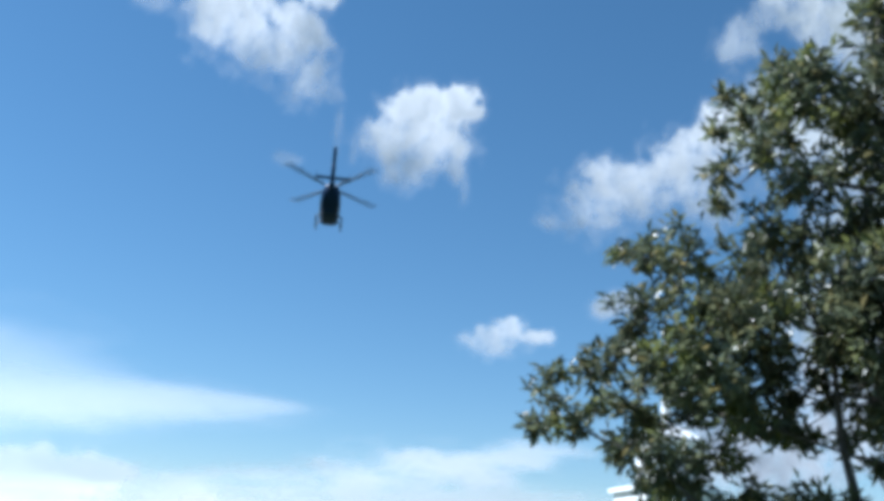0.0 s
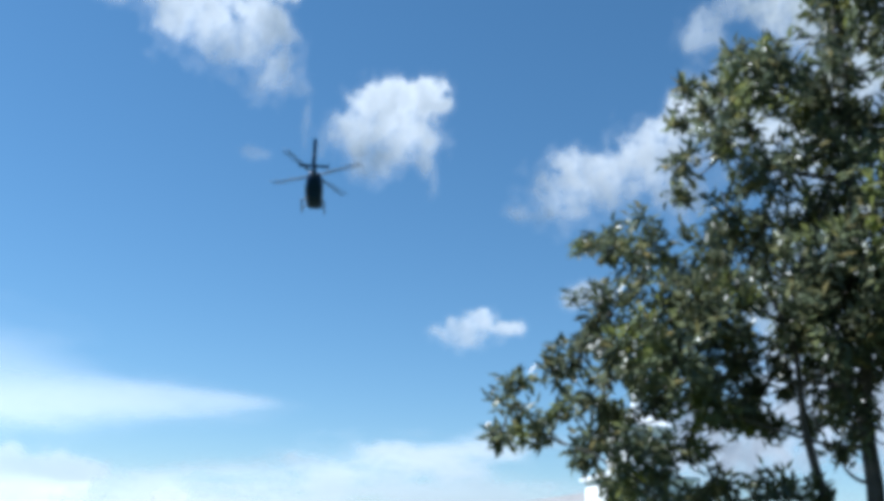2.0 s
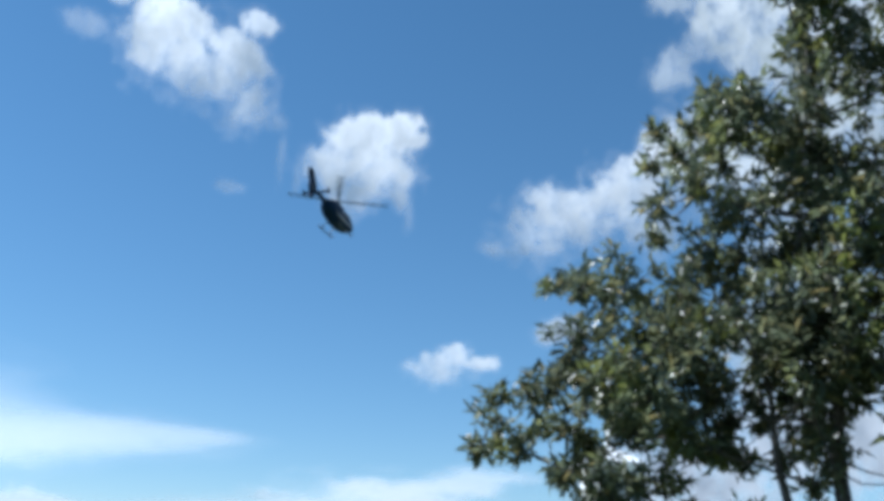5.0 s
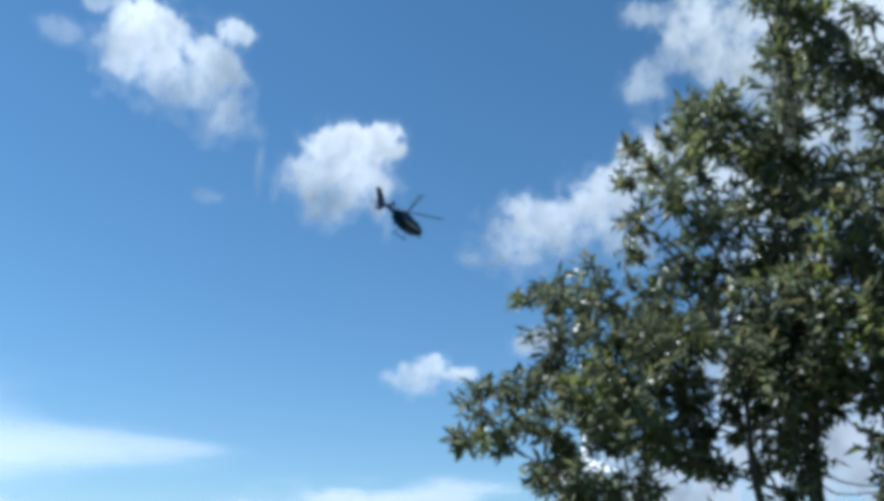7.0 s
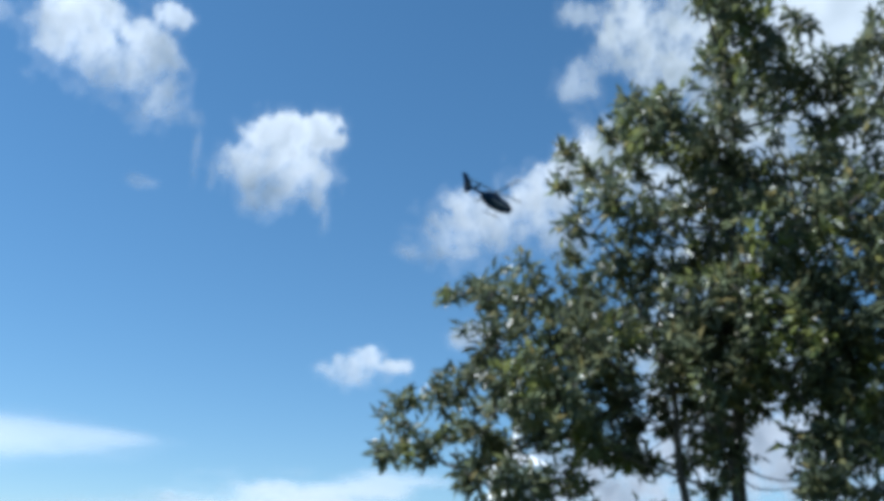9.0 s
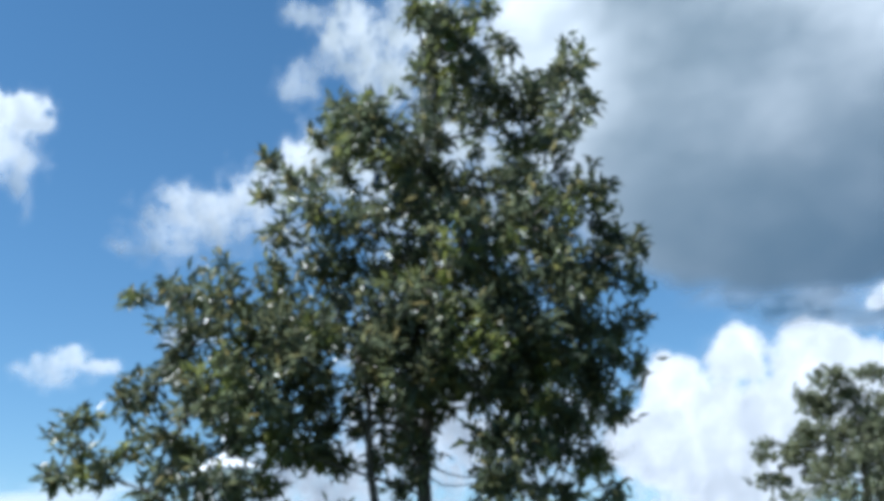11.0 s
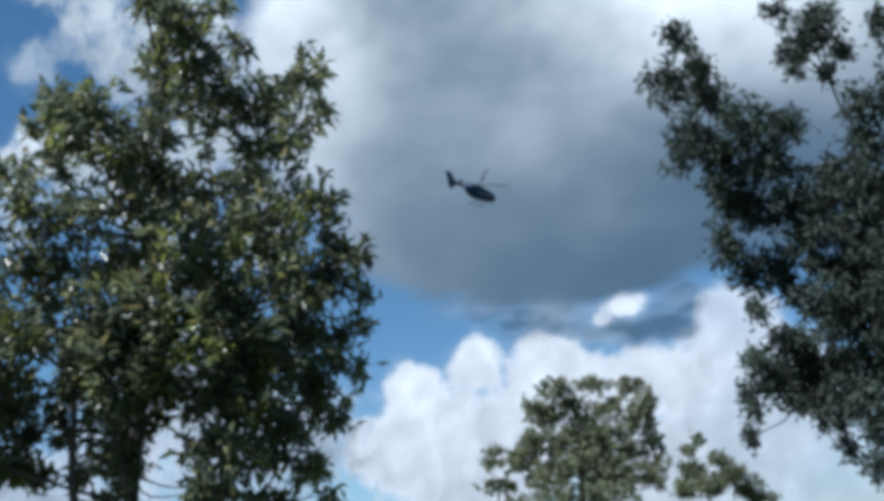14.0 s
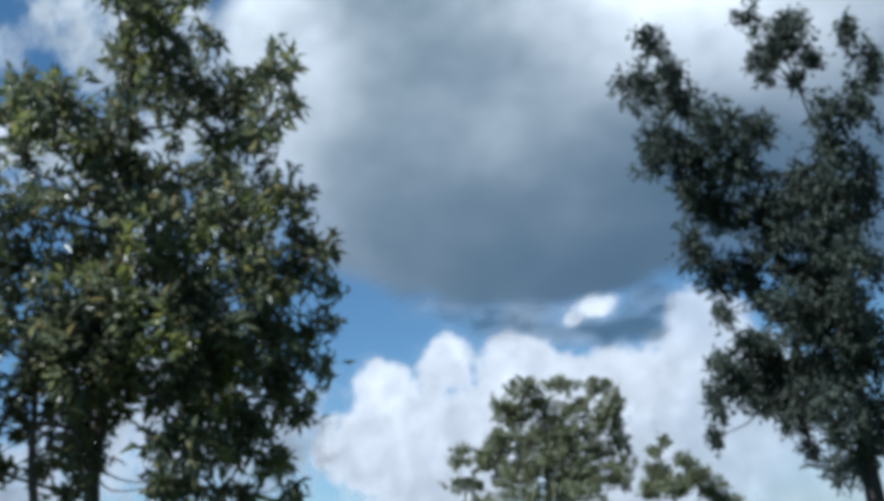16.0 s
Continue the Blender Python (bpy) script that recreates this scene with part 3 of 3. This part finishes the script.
SHADE_LIMBS += [
    [(-1.21, 9.38, 0.53, 0.49), (-0.65, 9.16, 0.44, 0.42), (-1.64, 8.65, 0.53, 0.48), (-0.98, 8.47, 0.55, 0.47), (-1.87, 7.93, 0.43, 0.47), (-1.37, 7.7, 0.55, 0.53)],
    [(-0.66, 7.62, 0.55, 0.52), (-0.04, 7.89, 0.47, 0.46), (-0.03, 7.05, 0.58, 0.61), (0.58, 7.41, 0.43, 0.61), (0.54, 6.4, 0.5, 0.58), (-0.72, 6.8, 0.54, 0.55)],
    [(-2.02, 7.1, 0.33, 0.53), (-1.73, 6.51, 0.4, 0.49), (-1.69, 5.93, 0.21, 0.26), (-1.25, 6.51, 0.42, 0.51), (-1.06, 6.06, 0.33, 0.36), (-2.01, 8.3, 0.26, 0.28)],
]
SHADE_LIMBS += [
    [(-0.15, 6.06, 0.51, 0.43), (-0.54, 5.46, 0.52, 0.35), (0.17, 5.51, 0.42, 0.57), (-1.13, 5.18, 0.49, 0.35), (-1.87, 4.97, 0.35, 0.35), (-1.49, 4.76, 0.41, 0.38)],
    [(-2.13, 4.33, 0.24, 0.42), (-2.18, 3.77, 0.18, 0.22), (-1.3, 4.34, 0.44, 0.41), (-0.69, 4.72, 0.53, 0.47), (-0.93, 3.96, 0.34, 0.33), (-0.78, 3.44, 0.18, 0.3)],
    [(-0.1, 4.61, 0.51, 0.52), (-0.19, 3.8, 0.41, 0.45), (0.44, 4.8, 0.4, 0.65), (0.03, 3.33, 0.4, 0.44), (-0.36, 3.03, 0.24, 0.26), (0.33, 3.91, 0.4, 0.54)],
]
SHADE_LIMBS += [
    [(0.17, 6.29, 0.48, 0.59), (-0.16, 5.58, 0.51, 0.48), (0.4, 5.37, 0.41, 0.56), (-0.28, 6.29, 0.43, 0.39), (0.39, 7.77, 0.44, 0.51), (0.94, 7.83, 0.34, 0.61), (-0.63, 5.87, 0.4, 0.35)],
]
SHADE_LIMBS += [
    [(-1.38, 5.32, 0.45, 0.29), (-1.04, 4.73, 0.52, 0.47), (-0.36, 4.2, 0.5, 0.46), (-0.8, 4.17, 0.42, 0.41), (-1.72, 4.51, 0.36, 0.38), (0.04, 4.87, 0.41, 0.47)],
]
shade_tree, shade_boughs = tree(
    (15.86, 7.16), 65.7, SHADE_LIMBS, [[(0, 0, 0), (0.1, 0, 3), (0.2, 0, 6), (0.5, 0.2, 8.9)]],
    "tall backlit tree with drooping small-leaved boughs", SHADED_LEAF, 11, 0.12, 0.055, 0.24, 84, group="trees round the lawn",
    trunk_r=0.2, spread=1.0, lift=-0.45, bark=SHADED_BARK)

FAR_LIMBS = [
    [(-0.42, 10.99, 1.16, 0.62), (1.39, 11.02, 1.26, 0.51), (3.14, 10.71, 1.19, 0.56), (-1.37, 10.05, 1.05, 0.9), (4.0, 10.03, 0.48, 0.67), (0.17, 10.16, 1.1, 0.73), (2.06, 9.82, 1.19, 0.83)],
    [(3.31, 9.0, 1.07, 0.99), (1.34, 8.52, 1.24, 0.87), (-1.8, 8.7, 0.82, 0.66), (-0.89, 8.2, 1.09, 0.71), (2.58, 7.72, 1.22, 0.97), (3.93, 7.72, 0.69, 1.02), (0.38, 7.4, 1.23, 0.81)],
    [(-3.66, 8.2, 0.66, 0.38), (-4.04, 7.64, 0.72, 0.49), (-2.61, 7.55, 0.98, 0.65), (-1.6, 6.78, 1.51, 0.8), (1.59, 6.35, 1.85, 0.95), (3.86, 6.39, 0.78, 1.06), (-3.68, 6.52, 0.98, 0.59), (-0.1, 5.71, 3.17, 0.79)],
]
FAR_LIMBS += [
    [(0.85, 8.98, 1.62, 0.99), (-0.48, 7.08, 1.61, 0.91), (2.27, 6.41, 1.58, 1.06), (-2.15, 8.05, 0.99, 0.82), (3.67, 9.65, 0.8, 0.83), (1.23, 7.72, 1.34, 1.08), (-0.03, 8.52, 0.81, 0.66), (-1.0, 9.59, 0.94, 0.95)],
]
far_tree, far_boughs = tree(
    (35.63, 32.55), 47.6, FAR_LIMBS, [[(0, 0, 0), (0.1, 0, 3), (0.3, 0, 6.5), (0.6, 0, 10)]], "round-topped olive green tree in the distance",
    FAR_LEAF, 19, 0.21, 0.12, 0.3, 18, group="trees round the lawn", trunk_r=0.3, deep=1.1, spread=1.5, shrink=0.8)

SMALL_LIMBS = [
    [(-0.05, 7.28, 0.38, 0.32), (-0.54, 6.8, 0.47, 0.36), (-0.55, 5.96, 0.75, 0.62), (-0.9, 5.28, 0.7, 0.57)],
    [(0.7, 6.37, 0.56, 0.43), (1.17, 5.65, 0.87, 0.62), (0.17, 5.29, 0.92, 0.61), (1.64, 5.02, 0.73, 0.47), (2.12, 4.53, 0.81, 0.32)],
]
small_tree, small_boughs = tree(
    (36.21, 25.56), 54.8, SMALL_LIMBS, [[(0, 0, 0), (0.1, 0, 2.5), (0, 0, 6.5)]], "smaller sparse olive green tree in the distance",
    FAR_LEAF, 23, 0.2, 0.11, 0.3, 30, group="trees round the lawn", trunk_r=0.18, deep=1.0, spread=0.8, shrink=0.8)


# ================= church =================
def church():
    """A white country church: a square tower with a louvred belfry and a slim spire, the nave behind it."""
    thing = empty("church", pose(11.95, 54.03, 0, 0, 0, 12), "white church with a louvred belfry and slim spire", "church")
    tower = part("tower", box(bmesh.new(), (-2.2, -2.2, -0.2), (2.2, 2.2, 6.05), 0.03), STUCCO, thing, "square white stucco tower")
    part("cornice", box(bmesh.new(), (-2.45, -2.45, 6.053), (2.45, 2.45, 6.3), 0.05), TRIM, tower)
    door = part("door", box(bmesh.new(), (-0.8, -2.26, 0.0), (0.8, -2.203, 2.4), 0.02), TRIM, tower, "white panelled double door")
    for x in (-0.38, 0.38):
        part("panel", box(bmesh.new(), (x - 0.26, -2.285, 0.3), (x + 0.26, -2.263, 2.1), 0.01), TRIM, door)
    belfry = part("belfry", box(bmesh.new(), (-1.28, -1.28, 6.303), (1.28, 1.28, 8.75), 0.03), STUCCO, thing, "white belfry with louvred openings")
    part("base_moulding", box(bmesh.new(), (-1.42, -1.42, 6.306), (1.42, 1.42, 6.55), 0.04), TRIM, belfry)
    part("cornice", box(bmesh.new(), (-1.5, -1.5, 8.753), (1.5, 1.5, 9.0), 0.05), TRIM, belfry)
    for turn in range(4):
        for k in range(7):
            bm = box(bmesh.new(), (-0.6, -1.36, 6.95 + 0.22 * k), (0.6, -1.283, 7.07 + 0.22 * k), 0.01)
            bmesh.ops.rotate(bm, verts=bm.verts, matrix=Matrix.Rotation(turn * math.pi / 2, 3, "Z"))
            part("louvre", bm, SHINGLE, belfry)
    bm = bmesh.new()
    low = [bm.verts.new((x * 1.45, y * 1.45, 9.003)) for x, y in ((-1, -1), (1, -1), (1, 1), (-1, 1))]
    high = [bm.verts.new((x * 0.42, y * 0.42, 9.75)) for x, y in ((-1, -1), (1, -1), (1, 1), (-1, 1))]
    for k in range(4):
        bm.faces.new((low[k], low[(k + 1) % 4], high[(k + 1) % 4], high[k]))
    bm.faces.new(low[::-1]), bm.faces.new(high)
    part("belfry_roof", bm, TRIM, thing, "white sloped belfry roof")
    spire = part("spire", tube(bmesh.new(), [(0, 0, 9.753), (0, 0, 12.0), (0, 0, 15.4)], [0.36, 0.22, 0.04], 8), TRIM, thing, "slim white spire")
    bm = bmesh.new()
    box(bm, (-0.03, -0.03, 15.38), (0.03, 0.03, 16.2))
    box(bm, (-0.22, -0.029, 15.82), (0.22, 0.029, 15.9))
    part("cross", bm, METAL, spire)
    part("nave_wall", box(bmesh.new(), (-3.6, 2.203, -0.2), (3.6, 18, 3.6), 0.02), STUCCO, thing, "white stucco nave wall")
    bm = bmesh.new()
    for y in (2.21, 18.4):
        for x, z in ((-4.0, 3.6), (4.0, 3.6), (0, 5.9)):
            bm.verts.new((x, y, z))
    bm.verts.ensure_lookup_table()
    v = bm.verts
    for f in ((0, 1, 2), (5, 4, 3), (0, 2, 5, 3), (1, 4, 5, 2), (0, 3, 4, 1)):
        bm.faces.new([v[q] for q in f])
    part("roof", bm, SHINGLE, thing, "grey shingle gable roof")
    for s in (-1, 1):
        for y in (4.5, 8.0, 11.5, 15.0):
            a, b = sorted((s * 3.603, s * 3.66))
            w = part("window", box(bmesh.new(), (a, y, 1.0), (b, y + 0.9, 2.9), 0.01), TRIM, thing)
            a, b = sorted((s * 3.663, s * 3.672))
            part("pane", box(bmesh.new(), (a, y + 0.09, 1.1), (b, y + 0.81, 2.8)), GLASS, w)


church()


# ================= helicopter =================
def helicopter():
    thing = empty("helicopter", pose(-11.4, 77.7, 30.3), "dark blue light helicopter with skids, flying", "helicopter")
    part("fuselage", loft(bmesh.new(), [(3.02, -0.30, 0.40, 0.16), (2.85, -0.28, 0.66, 0.38), (2.35, -0.16, 0.78, 0.64), (1.6, -0.02, 0.80, 0.84),
                                        (0.6, 0.02, 0.80, 0.90), (-0.8, 0.04, 0.79, 0.88), (-2.0, 0.14, 0.78, 0.77), (-2.65, 0.32, 0.68, 0.54),
                                        (-3.2, 0.48, 0.27, 0.30)], 24, 3.6), PAINT_DARK, thing, "dark blue cabin pod", smooth=True)
    part("belly_panel", loft(bmesh.new(), [(1.9, -0.80, 0.40, 0.10), (1.5, -0.84, 0.60, 0.10), (-0.9, -0.84, 0.60, 0.10), (-1.6, -0.66, 0.44, 0.10)], 12, 4),
         PAINT_DARK, thing, smooth=True)
    for s in (-1, 1):
        # pale strip on each flank: the sunlit edge put in as colour
        bm = loft(bmesh.new(), [(2.0, -0.35, 0.02, 0.03), (1.2, -0.38, 0.04, 0.15), (-1.2, -0.34, 0.05, 0.15), (-2.0, -0.1, 0.02, 0.03)], 10, 3)
        bmesh.ops.translate(bm, verts=bm.verts, vec=(s * 0.80, 0, 0))
        part("lit_side_edge", bm, LIT_EDGE, thing, "pale strip in place of the sunlit side edge")
        for y0, y1 in ((0.85, 1.65), (-0.35, 0.6)):
            bm = plate(bmesh.new(), [(y0, 0.05), (y1, 0.05), (y1 - 0.12, 0.58), (y0 + 0.05, 0.62)], s * 0.775, s * 0.812)
            part("side_window", bm, GLASS, thing)
        # skids
        rail = tube(bmesh.new(), [(s * 1.05, 1.95, -1.25), (s * 1.05, 1.7, -1.48), (s * 1.05, 1.3, -1.55), (s * 1.05, -1.9, -1.55)], [0.065] * 4, 8)
        skid = part("skid", rail, BLADE_GREY, thing, smooth=True)
        for y in (0.95, -0.95):
            part("cross_tube", tube(bmesh.new(), [(s * 1.05, y, -1.52), (s * 0.98, y, -1.2), (s * 0.6, y, -0.82), (0.0, y, -0.80)],
                                    [0.055] * 4, 8), BLADE_GREY, skid, smooth=True)
        # tail plane with end plates
        bm = box(bmesh.new(), (min(0.15 * s, 1.3 * s), -5.55, 0.50), (max(0.15 * s, 1.3 * s), -5.05, 0.56), 0.02)
        plane = part("stabiliser", bm, PAINT_DARK, thing)
        part("end_plate", plate(bmesh.new(), [(-5.65, 0.25), (-5.05, 0.35), (-5.1, 0.75), (-5.65, 0.82)], s * 1.303 - 0.02, s * 1.303 + 0.02),
             PAINT_DARK, plane)
    part("windscreen", loft(bmesh.new(), [(2.86, -0.08, 0.30, 0.16), (2.45, 0.14, 0.56, 0.36), (1.95, 0.26, 0.70, 0.50), (1.72, 0.30, 0.74, 0.53)], 16, 2.4),
         GLASS, thing, "curved dark windscreen", smooth=True)
    part("engine_cowling", loft(bmesh.new(), [(1.1, 0.86, 0.30, 0.10), (0.6, 1.0, 0.52, 0.26), (-0.9, 1.0, 0.56, 0.30), (-1.8, 0.9, 0.46, 0.26),
                                              (-2.5, 0.72, 0.26, 0.16)]), PAINT_DARK, thing, smooth=True)
    for s in (-1, 1):
        part("exhaust", tube(bmesh.new(), [(s * 0.3, -1.5, 1.0), (s * 0.36, -2.1, 1.1)], [0.13, 0.13], 10), METAL, thing, smooth=True)
    part("tail_boom", loft(bmesh.new(), [(-2.9, 0.46, 0.27, 0.29), (-4.2, 0.55, 0.20, 0.21), (-5.7, 0.64, 0.15, 0.16)], 14, 2.1), PAINT_DARK, thing, smooth=True)
    # shrouded tail rotor and fin
    bm = bmesh.new()
    ring_in, ring_out = [], []
    for k in range(24):
        a = k * math.tau / 24
        for x in (-0.16, 0.16):
            ring_in.append(bm.verts.new((x, -6.3 + 0.46 * math.cos(a), 0.62 + 0.46 * math.sin(a))))
            ring_out.append(bm.verts.new((x * 0.7, -6.3 + 0.80 * math.cos(a), 0.62 + 0.80 * math.sin(a))))
    for k in range(24):
        a, b = 2 * k, 2 * ((k + 1) % 24)
        bm.faces.new((ring_in[a], ring_in[a + 1], ring_in[b + 1], ring_in[b]))
        bm.faces.new((ring_out[a], ring_out[b], ring_out[b + 1], ring_out[a + 1]))
        bm.faces.new((ring_in[a], ring_in[b], ring_out[b], ring_out[a]))
        bm.faces.new((ring_in[a + 1], ring_out[a + 1], ring_out[b + 1], ring_in[b + 1]))
    shroud = part("tail_shroud", bm, PAINT_DARK, thing, smooth=True)
    part("hub", tube(bmesh.new(), [(-0.12, -6.3, 0.62), (0.12, -6.3, 0.62)], [0.12, 0.12], 12), METAL, shroud)
    for k in range(10):
        a = k * math.tau / 10
        c, s = math.cos(a), math.sin(a)
        bm = tube(bmesh.new(), [(0, -6.3 + 0.10 * c, 0.62 + 0.10 * s), (0, -6.3 + 0.44 * c, 0.62 + 0.44 * s)], [0.05, 0.10], 5)
        part("fan_blade", bm, METAL, shroud)
    part("fin", plate(bmesh.new(), [(-5.5, 0.98), (-6.2, 1.37), (-7.0, 1.06), (-7.35, 2.3), (-6.5, 2.34)], -0.13, 0.13), PAINT_DARK, thing, "swept tail fin")
    part("tail_bumper", plate(bmesh.new(), [(-5.9, -0.08), (-6.75, -0.04), (-6.95, -0.45), (-6.4, -0.5)], -0.09, 0.09), PAINT_DARK, thing)
    part("mast", tube(bmesh.new(), [(0, 0, 1.15), (0, 0.05, 1.8)], [0.16, 0.10], 12), METAL, thing, smooth=True)
    rotor = new("rotor")
    rotor.parent = thing
    part("rotor_hub", tube(bmesh.new(), [(0, 0, -0.10), (0, 0, 0.02), (0, 0, 0.12)], [0.26, 0.30, 0.16], 14), METAL, rotor, smooth=True)
    for k in range(4):
        a = k * math.pi / 2
        bm = bmesh.new()
        box(bm, (0.25, -0.09, -0.03), (1.0, 0.09, 0.03), 0.02)
        box(bm, (0.95, -0.17, -0.02), (5.1, 0.13, 0.02), 0.012)
        for v in bm.verts:
            v.co.z += 0.012 * v.co.x * v.co.x * 0.6
        bmesh.ops.rotate(bm, verts=bm.verts, matrix=Matrix.Rotation(a, 3, "Z"))
        part("rotor_blade", bm, BLADE_GREY, rotor)
    return thing, rotor


heli, rotor = helicopter()

FLIGHT = [  # seconds, bearing, height angle, distance, turn to the right
    (0, -8.3, 19.95, 82, -8), (0.5, -8.0, 20.25, 83, -7), (1, -7.7, 20.35, 87, -6.5), (1.5, -7.5, 20.45, 90, -6), (2, -7.4, 20.55, 93, -5),
    (2.5, -7.2, 20.65, 94, -2.5), (3, -7.2, 20.75, 95, 0.5), (3.5, -6.8, 21.05, 96, 5), (4, -6.1, 21.15, 98, 10), (4.2, -5.8, 21.15, 98, 12),
    (6.5, -0.5, 21.77, 115, 30), (7, 1.3, 21.87, 126, 33.5), (7.8, 4.7, 22.37, 137, 40), (8.2, 6.5, 22.47, 140, 43.5)]
FLIGHT += [
    (10.5, 20.0, 23.07, 147, 65), (13.2, 37.4, 23.07, 153, 81), (13.5, 39.4, 22.87, 155, 83), (14, 43.2, 22.77, 158, 86.5), (14.5, 47.0, 22.47, 163, 90),
    (15, 50.7, 22.27, 167, 92), (15.5, 54.2, 21.97, 171, 93), (16, 57.6, 21.67, 175, 94)]
# blade angle at each half second, before whole quarter turns
BLADES_AT = [41, 86, 48, 5, 57, 18, 72, 36, 11]


# how far the gusts lift the oak's low boughs, in degrees, and each bough's share of it
GUSTS = [(0, 4.5), (0.3, 4.7), (0.6, 4.5), (0.9, 4), (1.2, 3.2), (1.5, 1.2), (1.8, 0.8), (2.1, 2), (2.4, 5.5), (2.7, 12.2), (3, 14), (3.3, 3),
         (3.6, 8.5), (3.9, 5.2), (4.2, 5.5), (5.2, 5), (6.3, 4.5), (6.5, 4), (6.7, 6), (6.9, 7.7), (7.3, 8.2), (7.7, 6.7), (8.1, 4.4), (9.2, 3.5),
         (10.3, 3), (10.9, 0.2), (11.3, 0.4), (12, 1.5), (13, 0), (14, 1.5), (15, 0), (16, 1)]
LEAN = [(0, 13), (1, 12), (2, 13), (3, 12), (4.2, 11), (6.5, 8), (8.2, 6), (11, 0), (12, 1), (13, 0), (14, 1), (16, 0)]      # the sprig high on the flank
LOW_BOUGHS = {9: 0.4, 10: 1.0, 14: 0.2, 15: 0.2, 24: 1.0}


def motions():
    rows = []
    for t, az, el, d, turn in FLIGHT:
        yaw = radians(np.interp(t, [r[0] for r in TURNS], [-r[1] for r in TURNS]))
        eye = Vector((ARM * math.sin(yaw), ARM * math.cos(yaw) - ARM, EYE))
        p = eye + bearing(az, el, d)
        rows.append((t, pose(p.x, p.y, p.z, 0, 0, -turn)))
    walk(heli, rows)
    # the rotor makes a little over 13 quarter turns in half a second
    angles = [BLADES_AT[0]]
    for b in BLADES_AT[1:]:
        step = (b - angles[-1]) % 90
        angles.append(angles[-1] + 1170 + step)
    spin = []
    for k in range(16 * FPS + 1):
        t = k / FPS
        a = np.interp(t, [0.5 * i for i in range(9)], angles) if t <= 4 else angles[-1] + (t - 4) * 2444
        spin.append((t, pose(0, 0.05, 1.75, -5, 0, 0) @ pose(0, 0, 0, 0, 0, a)))
    walk(rotor, spin)
    # the two highest clouds drift past the others
    walk(ragged_cloud, [(0, pose(0, 0, 0, 0, 0, -0.4)), (8, pose(0, 0, 0)), (16, pose(0, 0, 0, 0, 0, 0.4))])
    walk(torn_cloud, [(0, pose(0, 0, 0, 0, 0, -0.55)), (7, pose(0, 0, 0)), (11, pose(0, 0, 0, 0, 0, 0.8)), (16, pose(0, 0, 0, 0, 0, 1.3))])
    # a light gusty wind rocks the trees
    for thing, (x, y), facing, swing, lag in ((oak, (3.94, 8.72), 24.3, 0.3, 0.0), (shade_tree, (15.86, 7.16), 65.7, 0.08, 0.7),
                                              (far_tree, (35.63, 32.55), 47.6, 0.05, 1.1), (small_tree, (36.21, 25.56), 54.8, 0.06, 1.9)):
        rows = []
        for k in range(65):
            t = k / 4
            a = swing * (math.sin(math.tau * t * 0.93 + lag) + 0.5 * math.sin(math.tau * t * 0.41 + 2 * lag))
            b = 0.6 * swing * math.sin(math.tau * t * 0.57 + 1.3 + lag)
            if thing is oak:                        # an early lean, set so the crown's outline fits the camera's view
                a -= np.interp(t, [0, 3, 7.5, 10.5], [1.6, 1.6, 0.9, 0])
            rows.append((t, pose(x, y, 0, 0, 0, -facing) @ pose(0, 0, 0, b, a, 0)))
        walk(thing, rows)
    # each bough bobs on the trunk; the lowest ones swing widely in the gusts
    for boughs, swing in ((oak_boughs, 0.7), (shade_boughs, 0.35), (far_boughs, 0.15), (small_boughs, 0.2)):
        for k, (bough, root) in enumerate(boughs):
            share = LOW_BOUGHS.get(k, 0) if boughs is oak_boughs else 0
            rows = []
            for q in range(81):
                t = q / 5
                a = swing * math.sin(math.tau * t * (0.5 + 0.07 * (k % 5)) + 1.7 * k)
                if share:
                    a = share * np.interp(t, [r[0] for r in GUSTS], [r[1] for r in GUSTS])
                elif k == 4 and boughs is oak_boughs:
                    a = np.interp(t, [r[0] for r in LEAN], [r[1] for r in LEAN])
                elif k == 7 and boughs is oak_boughs:       # lifted and turned until its tip fits the camera's view
                    a = 0.6 * np.interp(t, [r[0] for r in LEAN], [r[1] for r in LEAN])
                turn = -1.3 * a if k == 7 and boughs is oak_boughs else 0
                rows.append((t, pose(*root) @ pose(0, 0, 0, 0, a, turn) @ pose(*-root)))
            walk(bough, rows)


motions()
